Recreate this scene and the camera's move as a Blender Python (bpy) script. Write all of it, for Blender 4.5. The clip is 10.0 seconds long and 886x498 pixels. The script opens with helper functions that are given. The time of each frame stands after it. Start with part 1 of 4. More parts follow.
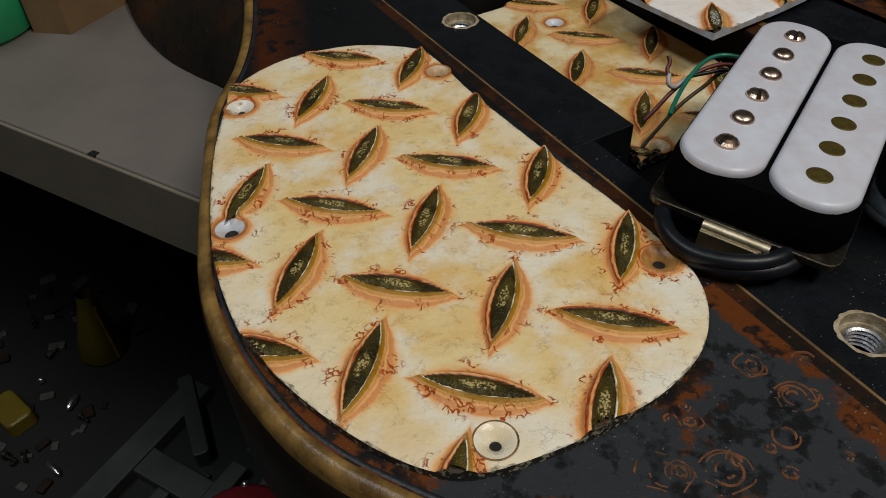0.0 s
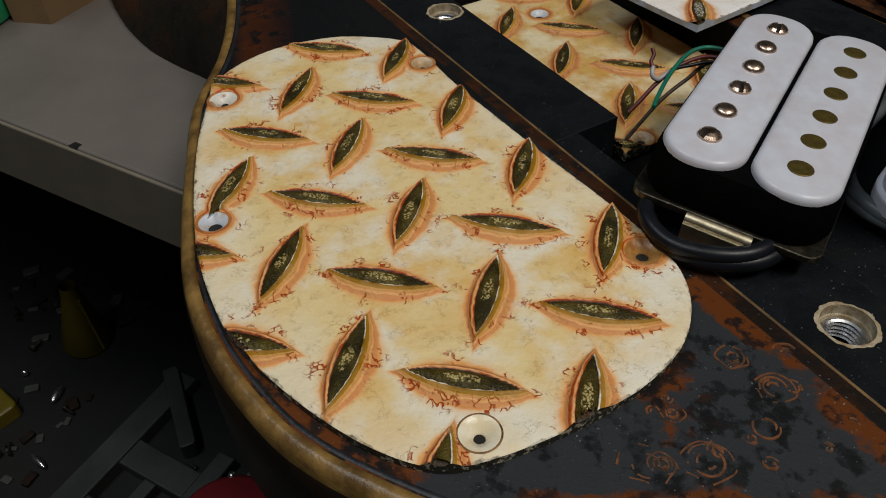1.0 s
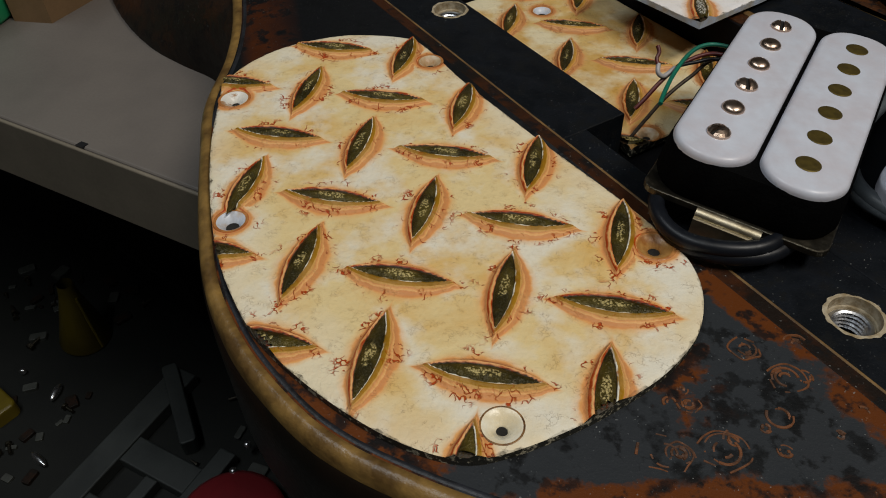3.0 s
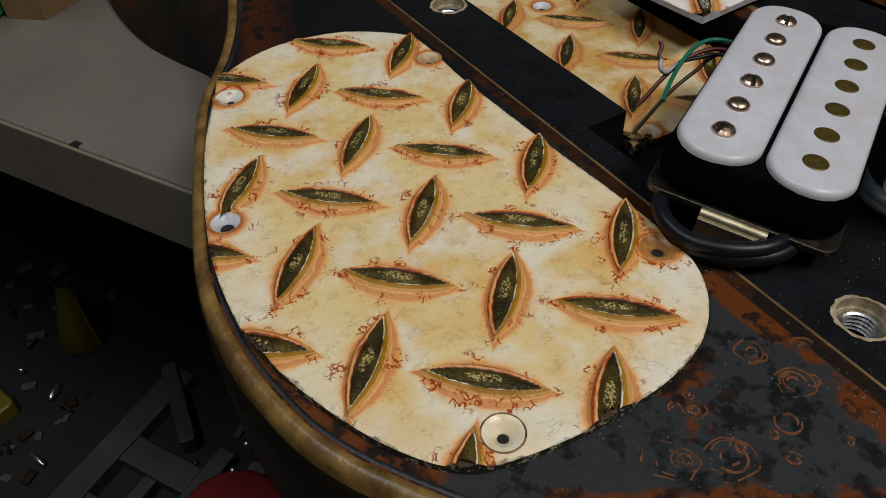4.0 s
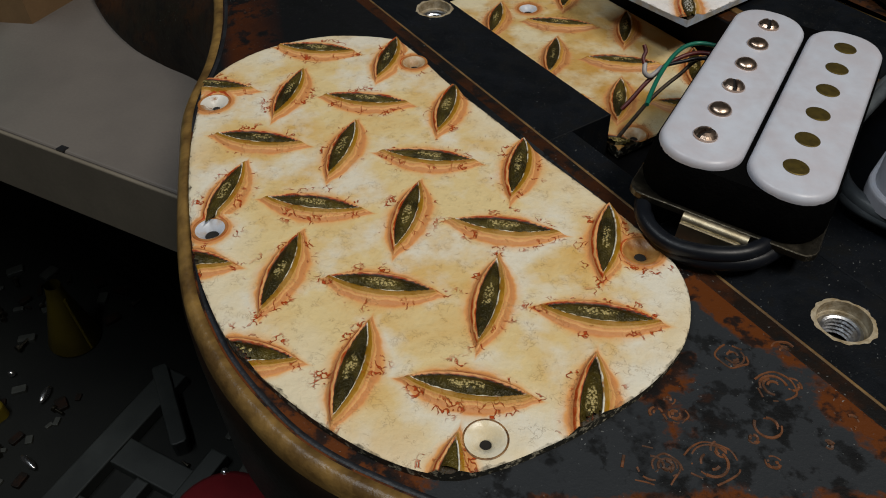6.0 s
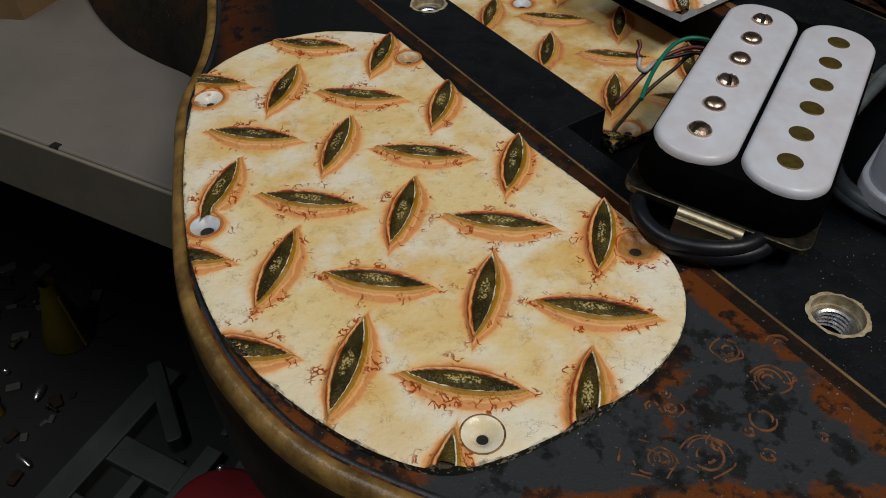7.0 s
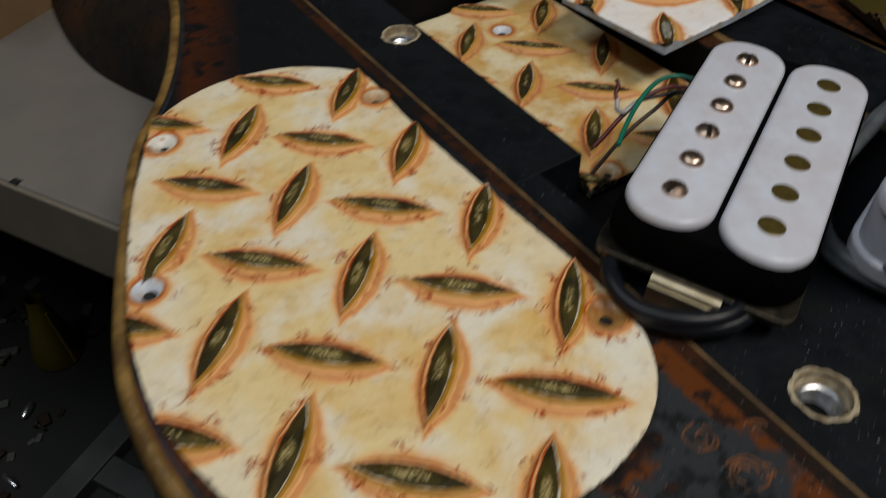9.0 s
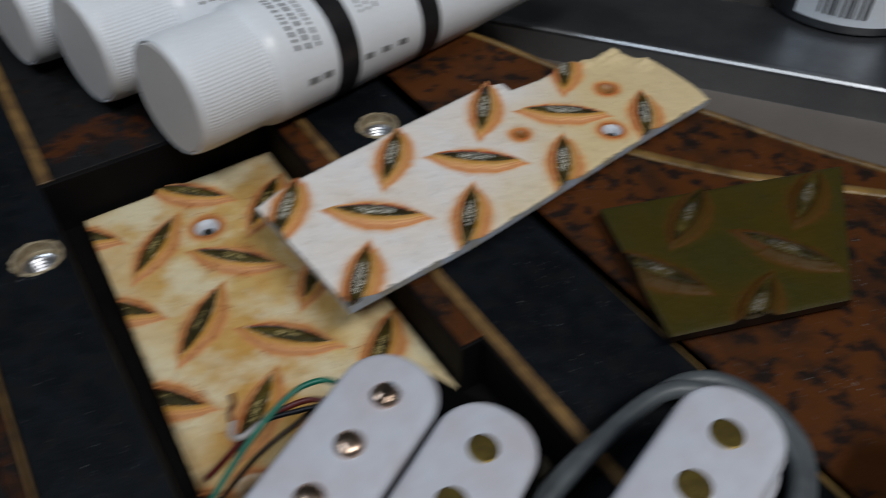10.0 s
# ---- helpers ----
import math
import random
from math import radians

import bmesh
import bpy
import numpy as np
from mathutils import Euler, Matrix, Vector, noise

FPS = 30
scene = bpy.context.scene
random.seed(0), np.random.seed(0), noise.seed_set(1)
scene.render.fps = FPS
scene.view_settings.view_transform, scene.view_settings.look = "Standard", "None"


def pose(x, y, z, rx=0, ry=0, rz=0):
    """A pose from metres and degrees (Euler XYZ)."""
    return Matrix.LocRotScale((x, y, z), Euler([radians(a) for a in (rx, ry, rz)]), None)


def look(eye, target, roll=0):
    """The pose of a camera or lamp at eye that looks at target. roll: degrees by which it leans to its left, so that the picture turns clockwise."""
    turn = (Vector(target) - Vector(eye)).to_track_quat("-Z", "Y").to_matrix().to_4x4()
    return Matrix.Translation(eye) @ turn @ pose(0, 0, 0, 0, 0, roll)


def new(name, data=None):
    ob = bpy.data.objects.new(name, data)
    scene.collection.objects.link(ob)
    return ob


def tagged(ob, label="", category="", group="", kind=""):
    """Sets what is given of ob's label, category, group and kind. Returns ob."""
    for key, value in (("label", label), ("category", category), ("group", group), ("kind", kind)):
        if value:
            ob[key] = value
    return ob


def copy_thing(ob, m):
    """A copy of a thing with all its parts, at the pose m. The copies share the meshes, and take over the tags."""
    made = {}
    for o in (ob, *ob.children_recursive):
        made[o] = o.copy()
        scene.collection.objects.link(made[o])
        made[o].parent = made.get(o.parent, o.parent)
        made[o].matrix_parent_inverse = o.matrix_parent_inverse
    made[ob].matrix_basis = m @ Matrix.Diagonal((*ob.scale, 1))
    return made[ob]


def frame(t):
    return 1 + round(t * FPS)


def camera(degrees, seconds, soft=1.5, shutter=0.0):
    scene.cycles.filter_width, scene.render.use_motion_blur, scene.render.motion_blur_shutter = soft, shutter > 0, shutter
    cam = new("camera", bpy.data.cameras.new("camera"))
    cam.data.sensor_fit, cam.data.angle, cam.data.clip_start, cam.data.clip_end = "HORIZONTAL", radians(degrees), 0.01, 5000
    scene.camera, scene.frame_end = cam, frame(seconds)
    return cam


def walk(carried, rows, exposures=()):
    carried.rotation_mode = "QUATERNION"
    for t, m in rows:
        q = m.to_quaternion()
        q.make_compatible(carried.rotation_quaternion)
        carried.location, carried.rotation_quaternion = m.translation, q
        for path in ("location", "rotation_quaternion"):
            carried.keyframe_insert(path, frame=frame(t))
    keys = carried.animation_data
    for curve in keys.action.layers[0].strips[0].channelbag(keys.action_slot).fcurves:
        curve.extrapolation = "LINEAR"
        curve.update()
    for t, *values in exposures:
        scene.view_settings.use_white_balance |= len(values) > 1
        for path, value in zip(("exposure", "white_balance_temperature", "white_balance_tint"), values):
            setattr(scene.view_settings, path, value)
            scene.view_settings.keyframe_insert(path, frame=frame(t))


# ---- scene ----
cam = camera(59.94, 10.0, soft=1.0, shutter=0.5)
ROWS = [
    (0, 0.03814, -0.11702, 0.10280, 47.432, 2.396, 14.403),
    (0.5, 0.03881, -0.11719, 0.10419, 47.077, 2.112, 14.136),
    (1, 0.03854, -0.11654, 0.10342, 46.618, 1.851, 13.579),
    (1.5, 0.03654, -0.11886, 0.10638, 45.925, 1.458, 12.730),
    (2, 0.03546, -0.12015, 0.10717, 46.144, 1.617, 12.739),
    (2.5, 0.03472, -0.12037, 0.10683, 46.216, 1.687, 12.755),
    (4, 0.03357, -0.11612, 0.10455, 45.776, 1.918, 12.547),
    (4.5, 0.03416, -0.11608, 0.10488, 45.688, 2.007, 12.474),
    (5, 0.03434, -0.11674, 0.10518, 45.667, 1.900, 12.342),
    (5.5, 0.03535, -0.11510, 0.10585, 45.754, 1.857, 12.244),
    (7, 0.03507, -0.11520, 0.10604, 45.264, 1.709, 11.496),
    (7.5, 0.03495, -0.11550, 0.10763, 45.274, 1.709, 11.525),
    (8, 0.03464, -0.11593, 0.10699, 45.499, 1.772, 11.670),
    (8.5, 0.03505, -0.11575, 0.10671, 45.330, 1.735, 11.692),
    (9, 0.04081, -0.09675, 0.10775, 44.961, 2.155, 11.702),
    (9.3, 0.05162, -0.06853, 0.11298, 44.885, 1.592, 11.910),
    (9.5, 0.06431, -0.04591, 0.11504, 44.800, 1.734, 12.113),
    (9.7, 0.07614, -0.02490, 0.11808, 44.531, 1.597, 12.453),
    (9.8, 0.08207, -0.01602, 0.11728, 44.820, 1.081, 12.467),
    (10, 0.09540, -0.00392, 0.11725, 44.668, 0.351, 11.048),
]
walk(cam, [(t, pose(*p)) for t, *p in ROWS], [(0, -0.06, 6680, 10), (8.7, -0.06, 6680, 10), (9.4, -0.12, 6380, 10), (10.0, -0.22, 6150, 10)])

# ---- world, lamps ----
world = bpy.data.worlds.new("room_light")
world.use_nodes = True
scene.world = world
world.node_tree.nodes["Background"].inputs[0].default_value = (0.62, 0.72, 0.85, 1)
world.node_tree.nodes["Background"].inputs[1].default_value = 0.25


def area_lamp(name, eye, target, size_x, size_y, power, color):
    data = bpy.data.lights.new(name, "AREA")
    data.shape, data.size, data.size_y, data.energy, data.color = "RECTANGLE", size_x, size_y, power, color
    ob = new(name, data)
    ob.matrix_world = look(eye, target)
    return ob


area_lamp("bench_light", (0.52, -0.22, 0.90), (0.05, 0.06, 0), 0.45, 0.16, 6.6, (1.0, 0.955, 0.88))
area_lamp("ceiling_tube_light", (-0.42, -0.28, 1.25), (0.0, 0.05, 0), 1.1, 0.12, 7.0, (0.86, 0.94, 1.0))


# ---- materials ----
class Nodes:
    """A small writer of shader nodes."""

    def __init__(self, name):
        self.m = bpy.data.materials.new(name)
        self.m.use_nodes = True
        self.t = self.m.node_tree
        self.p = self.t.nodes["Principled BSDF"]
        self.co = self.n("ShaderNodeTexCoord").outputs["Object"]

    def n(self, kind, **sets):
        nd = self.t.nodes.new(kind)
        for k, v in sets.items():
            setattr(nd, k, v)
        return nd

    def link(self, a, b):
        if hasattr(a, "is_linked"):
            self.t.links.new(a, b)
        else:
            b.default_value = a

    def noise(self, scale, detail=4, rough=0.6, dist=0.0):
        nd = self.n("ShaderNodeTexNoise")
        self.link(self.co, nd.inputs["Vector"])
        for k, v in (("Scale", scale), ("Detail", detail), ("Roughness", rough), ("Distortion", dist)):
            nd.inputs[k].default_value = v
        return nd.outputs["Fac"]

    def voronoi(self, scale, feature="DISTANCE_TO_EDGE", warp=0.0):
        nd = self.n("ShaderNodeTexVoronoi", feature=feature)
        nd.inputs["Scale"].default_value = scale
        co = self.co
        if warp:
            w = self.n("ShaderNodeTexNoise")
            self.link(self.co, w.inputs["Vector"])
            w.inputs["Scale"].default_value = scale * 1.3
            add = self.n("ShaderNodeVectorMath", operation="MULTIPLY_ADD")
            self.link(w.outputs["Color"], add.inputs[0])
            add.inputs[1].default_value = (warp / scale,) * 3
            self.link(self.co, add.inputs[2])
            co = add.outputs[0]
        self.link(co, nd.inputs["Vector"])
        return nd.outputs["Distance"]

    def ramp(self, fac, stops, mode="LINEAR"):
        nd = self.n("ShaderNodeValToRGB")
        nd.color_ramp.interpolation = mode
        e = nd.color_ramp.elements
        while len(e) < len(stops):
            e.new(0.5)
        for k, (pos, c) in enumerate(stops):
            e[k].position = pos
            e[k].color = (c, c, c, 1) if not hasattr(c, "__len__") else (*c, 1) if len(c) == 3 else c
        self.link(fac, nd.inputs[0])
        return nd

    def math(self, op, a, b=0.0, c=0.0):
        nd = self.n("ShaderNodeMath", operation=op)
        for k, v in enumerate((a, b, c)):
            self.link(v, nd.inputs[k])
        return nd.outputs[0]

    def mix(self, fac, a, b, mode="MIX"):
        nd = self.n("ShaderNodeMix", data_type="RGBA", blend_type=mode)
        self.link(fac, nd.inputs[0])
        self.link(a if hasattr(a, "is_linked") else (*a, 1), nd.inputs[6])
        self.link(b if hasattr(b, "is_linked") else (*b, 1), nd.inputs[7])
        return nd.outputs[2]

    def attr(self, name):
        return self.n("ShaderNodeAttribute", attribute_name=name).outputs["Fac"]

    def bump(self, height, strength=0.3, distance=0.0005):
        nd = self.n("ShaderNodeBump")
        nd.inputs["Strength"].default_value, nd.inputs["Distance"].default_value = strength, distance
        self.link(height, nd.inputs["Height"])
        self.link(nd.outputs[0], self.p.inputs["Normal"])

    def done(self, color=None, rough=0.5, metal=0.0, spec=0.5, coat=0.0):
        if color is not None:
            self.link(color if hasattr(color, "is_linked") else (*color, 1), self.p.inputs["Base Color"])
        self.link(rough, self.p.inputs["Roughness"])
        self.link(metal, self.p.inputs["Metallic"])
        self.p.inputs["Specular IOR Level"].default_value = spec
        self.p.inputs["Coat Weight"].default_value = coat
        return self.m


def worn(name, a, b, scale=120, rough=0.5, metal=0.0, bump=0.2, fine=900, spec=0.5, coat=0.0, lo=0.38, hi=0.62):
    """Two colours mixed by a coarse noise, with fine grain and relief."""
    w = Nodes(name)
    big = w.ramp(w.noise(scale, 5), [(lo, 0.0), (hi, 1.0)]).outputs[0]
    grain = w.noise(fine, 3)
    col = w.mix(big, a, b)
    col = w.mix(w.math("MULTIPLY", grain, 0.35), col, tuple(0.55 * v for v in a))
    w.bump(grain, bump, 0.0004)
    r = w.math("MULTIPLY_ADD", grain, 0.25, rough - 0.12)
    return w.done(col, r, metal, spec, coat)


def skin_paint(name, ivory, tan, flush, rim_highlight=1.0, tan_lo=0.42, pale=(0.78, 0.77, 0.72), ochre=(0.46, 0.23, 0.035), spec=0.4, amber_from=None, veins=1.0):
    """Aged ivory lacquer with painted orange lids round every raised tread."""
    w = Nodes(name)
    lip = w.attr("lip")
    n1 = w.noise(38, 4, 0.55, 0.4)
    n2 = w.noise(130, 5, 0.6)
    n3 = w.noise(700, 4, 0.6)
    n4 = w.noise(320, 3, 0.5)
    base = w.mix(w.ramp(w.math("MULTIPLY_ADD", n2, 0.35, w.math("MULTIPLY", n1, 0.65)), [(tan_lo, 0.0), (tan_lo + 0.2, 1.0)]).outputs[0], ivory, tan)
    base = w.mix(w.ramp(w.noise(55, 4, 0.6), [(0.47, 0.0), (0.62, 0.88)]).outputs[0], base, pale)
    base = w.mix(w.ramp(n3, [(0.58, 0.0), (0.75, 0.30)]).outputs[0], base, tuple(0.7 * v for v in tan))
    whiter = w.ramp(w.math("MULTIPLY_ADD", w.math("SUBTRACT", n1, 0.5), 1.6, w.math("DIVIDE", w.attr("rimd"), 20.0)), [(0.05, 0.52), (0.55, 0.0)]).outputs[0]
    base = w.mix(whiter, base, pale)
    if amber_from:
        xyz = w.n("ShaderNodeSeparateXYZ")
        w.link(w.co, xyz.inputs[0])
        far_x = w.math("MULTIPLY_ADD", w.math("SUBTRACT", n1, 0.5), 0.03, xyz.outputs[0])
        base = w.mix(w.ramp(w.math("MULTIPLY", far_x, 5.0), [(amber_from * 5, 0.0), (amber_from * 5 + 0.12, 0.85)]).outputs[0], base, (0.70, 0.54, 0.26))
    # lids, by the way from the tread's rim in millimetres: an ochre flank on the near side, a pale one on the far side
    side = w.attr("side")
    heat = w.attr("heat")
    d = w.math("MAXIMUM", w.math("MULTIPLY_ADD", w.math("SUBTRACT", n4, 0.5), 1.3, lip), 0.0)
    ratio = [min(1.05, t / v) for t, v in zip(tan, (0.61, 0.365, 0.085))]
    pink = tuple(v * q for v, q in zip((0.66, 0.255, 0.065), ratio))
    blush = tuple(v * q for v, q in zip((0.71, 0.400, 0.150), ratio))
    dark = tuple(0.78 * v for v in flush)
    near_stops = [(0.0, tuple(0.75 * v for v in ochre)), (0.6, ochre), (1.15, tuple(1.35 * v for v in ochre)), (1.25, dark), (1.5, pink), (1.7, blush), (1.85, flush), (2.15, dark), (2.65, flush), (3.1, pink), (4.6, tan)]
    far_stops = [(0.0, dark), (0.12, pink), (0.4, blush), (0.65, flush), (0.95, dark), (1.45, flush), (1.95, pink), (3.6, tan)]
    near_lid = w.ramp(w.math("DIVIDE", d, 6.0), [(q / 6, c) for q, c in near_stops]).outputs[0]
    far_lid = w.ramp(w.math("DIVIDE", d, 6.0), [(q / 6, c) for q, c in far_stops]).outputs[0]
    lids = w.mix(side, far_lid, near_lid)
    cool = w.mix(w.math("MULTIPLY", w.ramp(lip, [(0.9, 0.0), (1.0, 1.0)]).outputs[0], 0.55), lids, blush)
    lids = w.mix(heat, cool, lids)
    lids = w.mix(w.ramp(n2, [(0.50, 0.0), (0.66, 0.28)]).outputs[0], lids, blush)
    reach = w.math("MULTIPLY_ADD", side, 1.1, 1.95)
    far = w.math("MULTIPLY_ADD", w.math("SUBTRACT", n2, 0.5), 2.6, w.math("SUBTRACT", d, reach))
    cover = w.ramp(w.math("MULTIPLY_ADD", far, 0.25, 0.5), [(0.46, 1.0), (0.60, 0.45), (0.95, 0.0)]).outputs[0]
    inner = w.ramp(w.math("DIVIDE", lip, 4.0), [(0.24, 1.0), (0.36, 0.0)]).outputs[0]
    col = w.mix(w.math("MAXIMUM", cover, inner), base, lids)
    # white edge highlight painted into the lacquer, mostly on the near or right rim
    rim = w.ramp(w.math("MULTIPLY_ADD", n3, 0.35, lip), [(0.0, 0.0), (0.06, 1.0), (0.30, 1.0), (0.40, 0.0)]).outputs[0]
    col = w.mix(w.math("MULTIPLY", rim, w.math("MULTIPLY", w.math("MULTIPLY_ADD", side, 0.92, 0.08), w.math("MULTIPLY", w.ramp(n4, [(0.42, 0.0), (0.54, 1.0)]).outputs[0], rim_highlight))), col, (0.80, 0.76, 0.64))
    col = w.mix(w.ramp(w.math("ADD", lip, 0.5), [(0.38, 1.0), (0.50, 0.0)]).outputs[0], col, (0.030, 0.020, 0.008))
    # twig-like red veins near the lids
    vein = w.ramp(w.voronoi(300, warp=2.2), [(0.0, 1.0), (0.03, 1.0), (0.07, 0.0)]).outputs[0]
    near = w.ramp(w.math("DIVIDE", lip, 10.0), [(0.10, 0.3), (0.17, 1.0), (0.36, 1.0), (0.52, 0.06), (0.9, 0.0)]).outputs[0]
    patch = w.ramp(w.noise(190, 3), [(0.53, 0.0), (0.58, veins)]).outputs[0]
    col = w.mix(w.math("MULTIPLY", vein, w.math("MULTIPLY", near, patch)), col, tuple(0.85 * v for v in flush))
    crack = w.ramp(w.voronoi(520, warp=3.0), [(0.0, 1.0), (0.045, 0.0)]).outputs[0]
    spots = w.ramp(w.noise(260, 2), [(0.53, 0.0), (0.60, 0.8)]).outputs[0]
    crack = w.math("MULTIPLY", crack, spots)
    col = w.mix(w.math("MULTIPLY", crack, 0.30 * veins), col, (0.44, 0.27, 0.11))
    worn_rim = w.ramp(w.math("MULTIPLY_ADD", w.math("SUBTRACT", n4, 0.5), 2.4, w.attr("rimd")), [(0.08, 1.0), (0.28, 0.0)]).outputs[0]
    col = w.mix(w.math("MULTIPLY", worn_rim, w.ramp(n3, [(0.35, 0.9), (0.62, 0.2)]).outputs[0]), col, (0.045, 0.035, 0.018))
    relief = w.math("SUBTRACT", w.math("MULTIPLY_ADD", n3, 0.5, n2), w.math("MULTIPLY", w.math("MULTIPLY_ADD", crack, 0.3, w.math("MULTIPLY", vein, w.math("MULTIPLY", near, patch))), 0.5))
    w.bump(relief, 0.75, 0.0007)
    return w.done(col, w.math("MULTIPLY_ADD", n3, 0.25, 0.36), 0.0, spec)


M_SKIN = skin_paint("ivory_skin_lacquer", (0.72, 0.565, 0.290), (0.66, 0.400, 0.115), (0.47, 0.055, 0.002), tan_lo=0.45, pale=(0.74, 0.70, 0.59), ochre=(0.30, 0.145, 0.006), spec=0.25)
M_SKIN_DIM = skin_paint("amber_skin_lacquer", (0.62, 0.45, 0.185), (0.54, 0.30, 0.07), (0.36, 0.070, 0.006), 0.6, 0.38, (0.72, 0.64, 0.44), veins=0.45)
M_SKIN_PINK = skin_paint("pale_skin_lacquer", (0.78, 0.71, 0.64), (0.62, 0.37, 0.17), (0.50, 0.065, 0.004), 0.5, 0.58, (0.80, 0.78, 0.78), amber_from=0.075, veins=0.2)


def tread_metal(name, glint_or_flake, cover):
    w = Nodes(name)
    n = w.noise(1100, 4, 0.6)
    big = w.noise(160, 3)
    col = w.mix(w.ramp(big, [(0.4, 0.0), (0.65, 1.0)]).outputs[0], (0.026, 0.020, 0.003), (0.095, 0.068, 0.010))
    # flecks gather at mid-tread; M_TREAD's gold ones paint in the lamp's glint
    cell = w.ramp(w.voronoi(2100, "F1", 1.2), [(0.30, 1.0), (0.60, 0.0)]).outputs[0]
    glint_wear = w.ramp(w.math("MULTIPLY", w.attr("glint_wear_mid"), w.math("ADD", big, n)), [(cover, 0.0), (cover + 0.12, 1.0)]).outputs[0]
    col = w.mix(w.math("MULTIPLY", glint_wear, cell), col, glint_or_flake)
    w.bump(w.math("ADD", n, cell), 0.5, 0.0003)
    return w.done(col, 0.40, 0.25, 0.3)


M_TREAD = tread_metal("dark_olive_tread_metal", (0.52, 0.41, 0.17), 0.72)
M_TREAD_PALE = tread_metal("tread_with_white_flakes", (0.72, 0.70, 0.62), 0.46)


def body_paint(name, slate, rust, lo, hi, scale=48, edges=False):
    w = Nodes(name)
    big = w.noise(scale, 6, 0.62, 0.8)
    med = w.noise(220, 5, 0.6)
    fine = w.noise(2300, 3, 0.6)
    field = w.math("MULTIPLY_ADD", med, 0.35, w.math("MULTIPLY", big, 0.75))
    if edges:
        # rubbed to the rust along the laminate, the near rim and the waist
        xyz = w.n("ShaderNodeSeparateXYZ")
        w.link(w.co, xyz.inputs[0])
        x, y = xyz.outputs[0], xyz.outputs[1]
        across = w.math("MULTIPLY_ADD", x, 0.714, w.math("MULTIPLY", y, 0.70))
        right = w.ramp(w.math("MULTIPLY", across, 20.0), [(0.54, 0.0), (0.70, 1.0)]).outputs[0]
        right = w.math("MULTIPLY", right, w.ramp(w.math("ADD", x, 0.5), [(0.545, 0.0), (0.555, 1.0)]).outputs[0])
        low = w.ramp(w.math("MULTIPLY", w.math("MULTIPLY_ADD", w.math("SUBTRACT", x, 0.06), 0.25, w.math("MULTIPLY", y, -1.0)), 10.0), [(0.475, 0.0), (0.535, 1.0)]).outputs[0]
        waist = w.math("MULTIPLY_ADD", w.math("SUBTRACT", y, 0.06), 0.45, w.math("ADD", x, 0.070))
        waist = w.ramp(w.math("MULTIPLY", waist, 20.0), [(0.02, 0.0), (0.10, 1.0), (0.20, 1.0), (0.42, 0.0)]).outputs[0]
        waist = w.math("MULTIPLY", waist, w.ramp(w.math("MULTIPLY", y, 10.0), [(0.30, 0.0), (0.48, 1.0)]).outputs[0])
        corner = w.math("MULTIPLY", w.ramp(w.math("ADD", x, 0.5), [(0.505, 1.0), (0.535, 0.0)]).outputs[0], w.ramp(w.math("ADD", y, 0.5), [(0.515, 1.0), (0.535, 0.0)]).outputs[0])
        beside = w.math("MULTIPLY", w.ramp(w.math("MULTIPLY_ADD", y, 0.5, w.math("ADD", x, 0.5)), [(0.540, 0.75), (0.552, 0.0)]).outputs[0], w.ramp(w.math("ADD", y, 0.5), [(0.452, 0.0), (0.462, 1.0)]).outputs[0])
        rubbed = w.math("MAXIMUM", w.math("MAXIMUM", right, low), w.math("MAXIMUM", w.math("MULTIPLY", corner, 1.7), beside))
        field = w.math("ADD", w.math("MULTIPLY_ADD", med, 0.28, w.math("MULTIPLY", big, 0.42)), w.math("MULTIPLY", rubbed, 0.185))
        upper = w.ramp(w.math("MULTIPLY_ADD", med, 0.02, y), [(0.030, 0.0), (0.055, 1.0)]).outputs[0]
        field = w.math("MULTIPLY_ADD", upper, -0.4, field)
    mask = w.ramp(field, [(lo, 0.0), (hi, 1.0)]).outputs[0]
    if edges:
        # the burst's black upper bout
        slate = w.mix(upper, slate, w.mix(w.math("MULTIPLY", waist, w.ramp(big, [(0.30, 0.5), (0.55, 1.0)]).outputs[0]), (0.0055, 0.006, 0.007), (0.052, 0.0135, 0.0035)))
    col = w.mix(mask, slate, rust)
    col = w.mix(w.ramp(med, [(0.53, 0.0), (0.60, 0.8)]).outputs[0], col, (0.005, 0.0055, 0.006))
    if edges:
        stain = w.math("MULTIPLY_ADD", med, 0.45, w.math("MULTIPLY", w.noise(75, 4, 0.6, 0.5), 0.55))
        col = w.mix(w.ramp(stain, [(0.535, 0.0), (0.60, 0.85)]).outputs[0], col, (0.004, 0.0045, 0.005))
    col = w.mix(w.ramp(fine, [(0.68, 0.0), (0.74, 0.40)]).outputs[0], col, (0.13, 0.14, 0.14))
    dust = w.math("MULTIPLY", w.ramp(w.noise(1500, 2, 0.5), [(0.70, 0.0), (0.735, 1.0)]).outputs[0], w.ramp(w.noise(60, 3), [(0.45, 0.0), (0.62, 0.6)]).outputs[0])
    col = w.mix(dust, col, (0.30, 0.31, 0.30))
    w.bump(w.math("MULTIPLY_ADD", fine, 0.3, med), 0.35, 0.0006)
    return w.done(col, w.math("MULTIPLY_ADD", med, 0.3, 0.40), 0.0, 0.15)


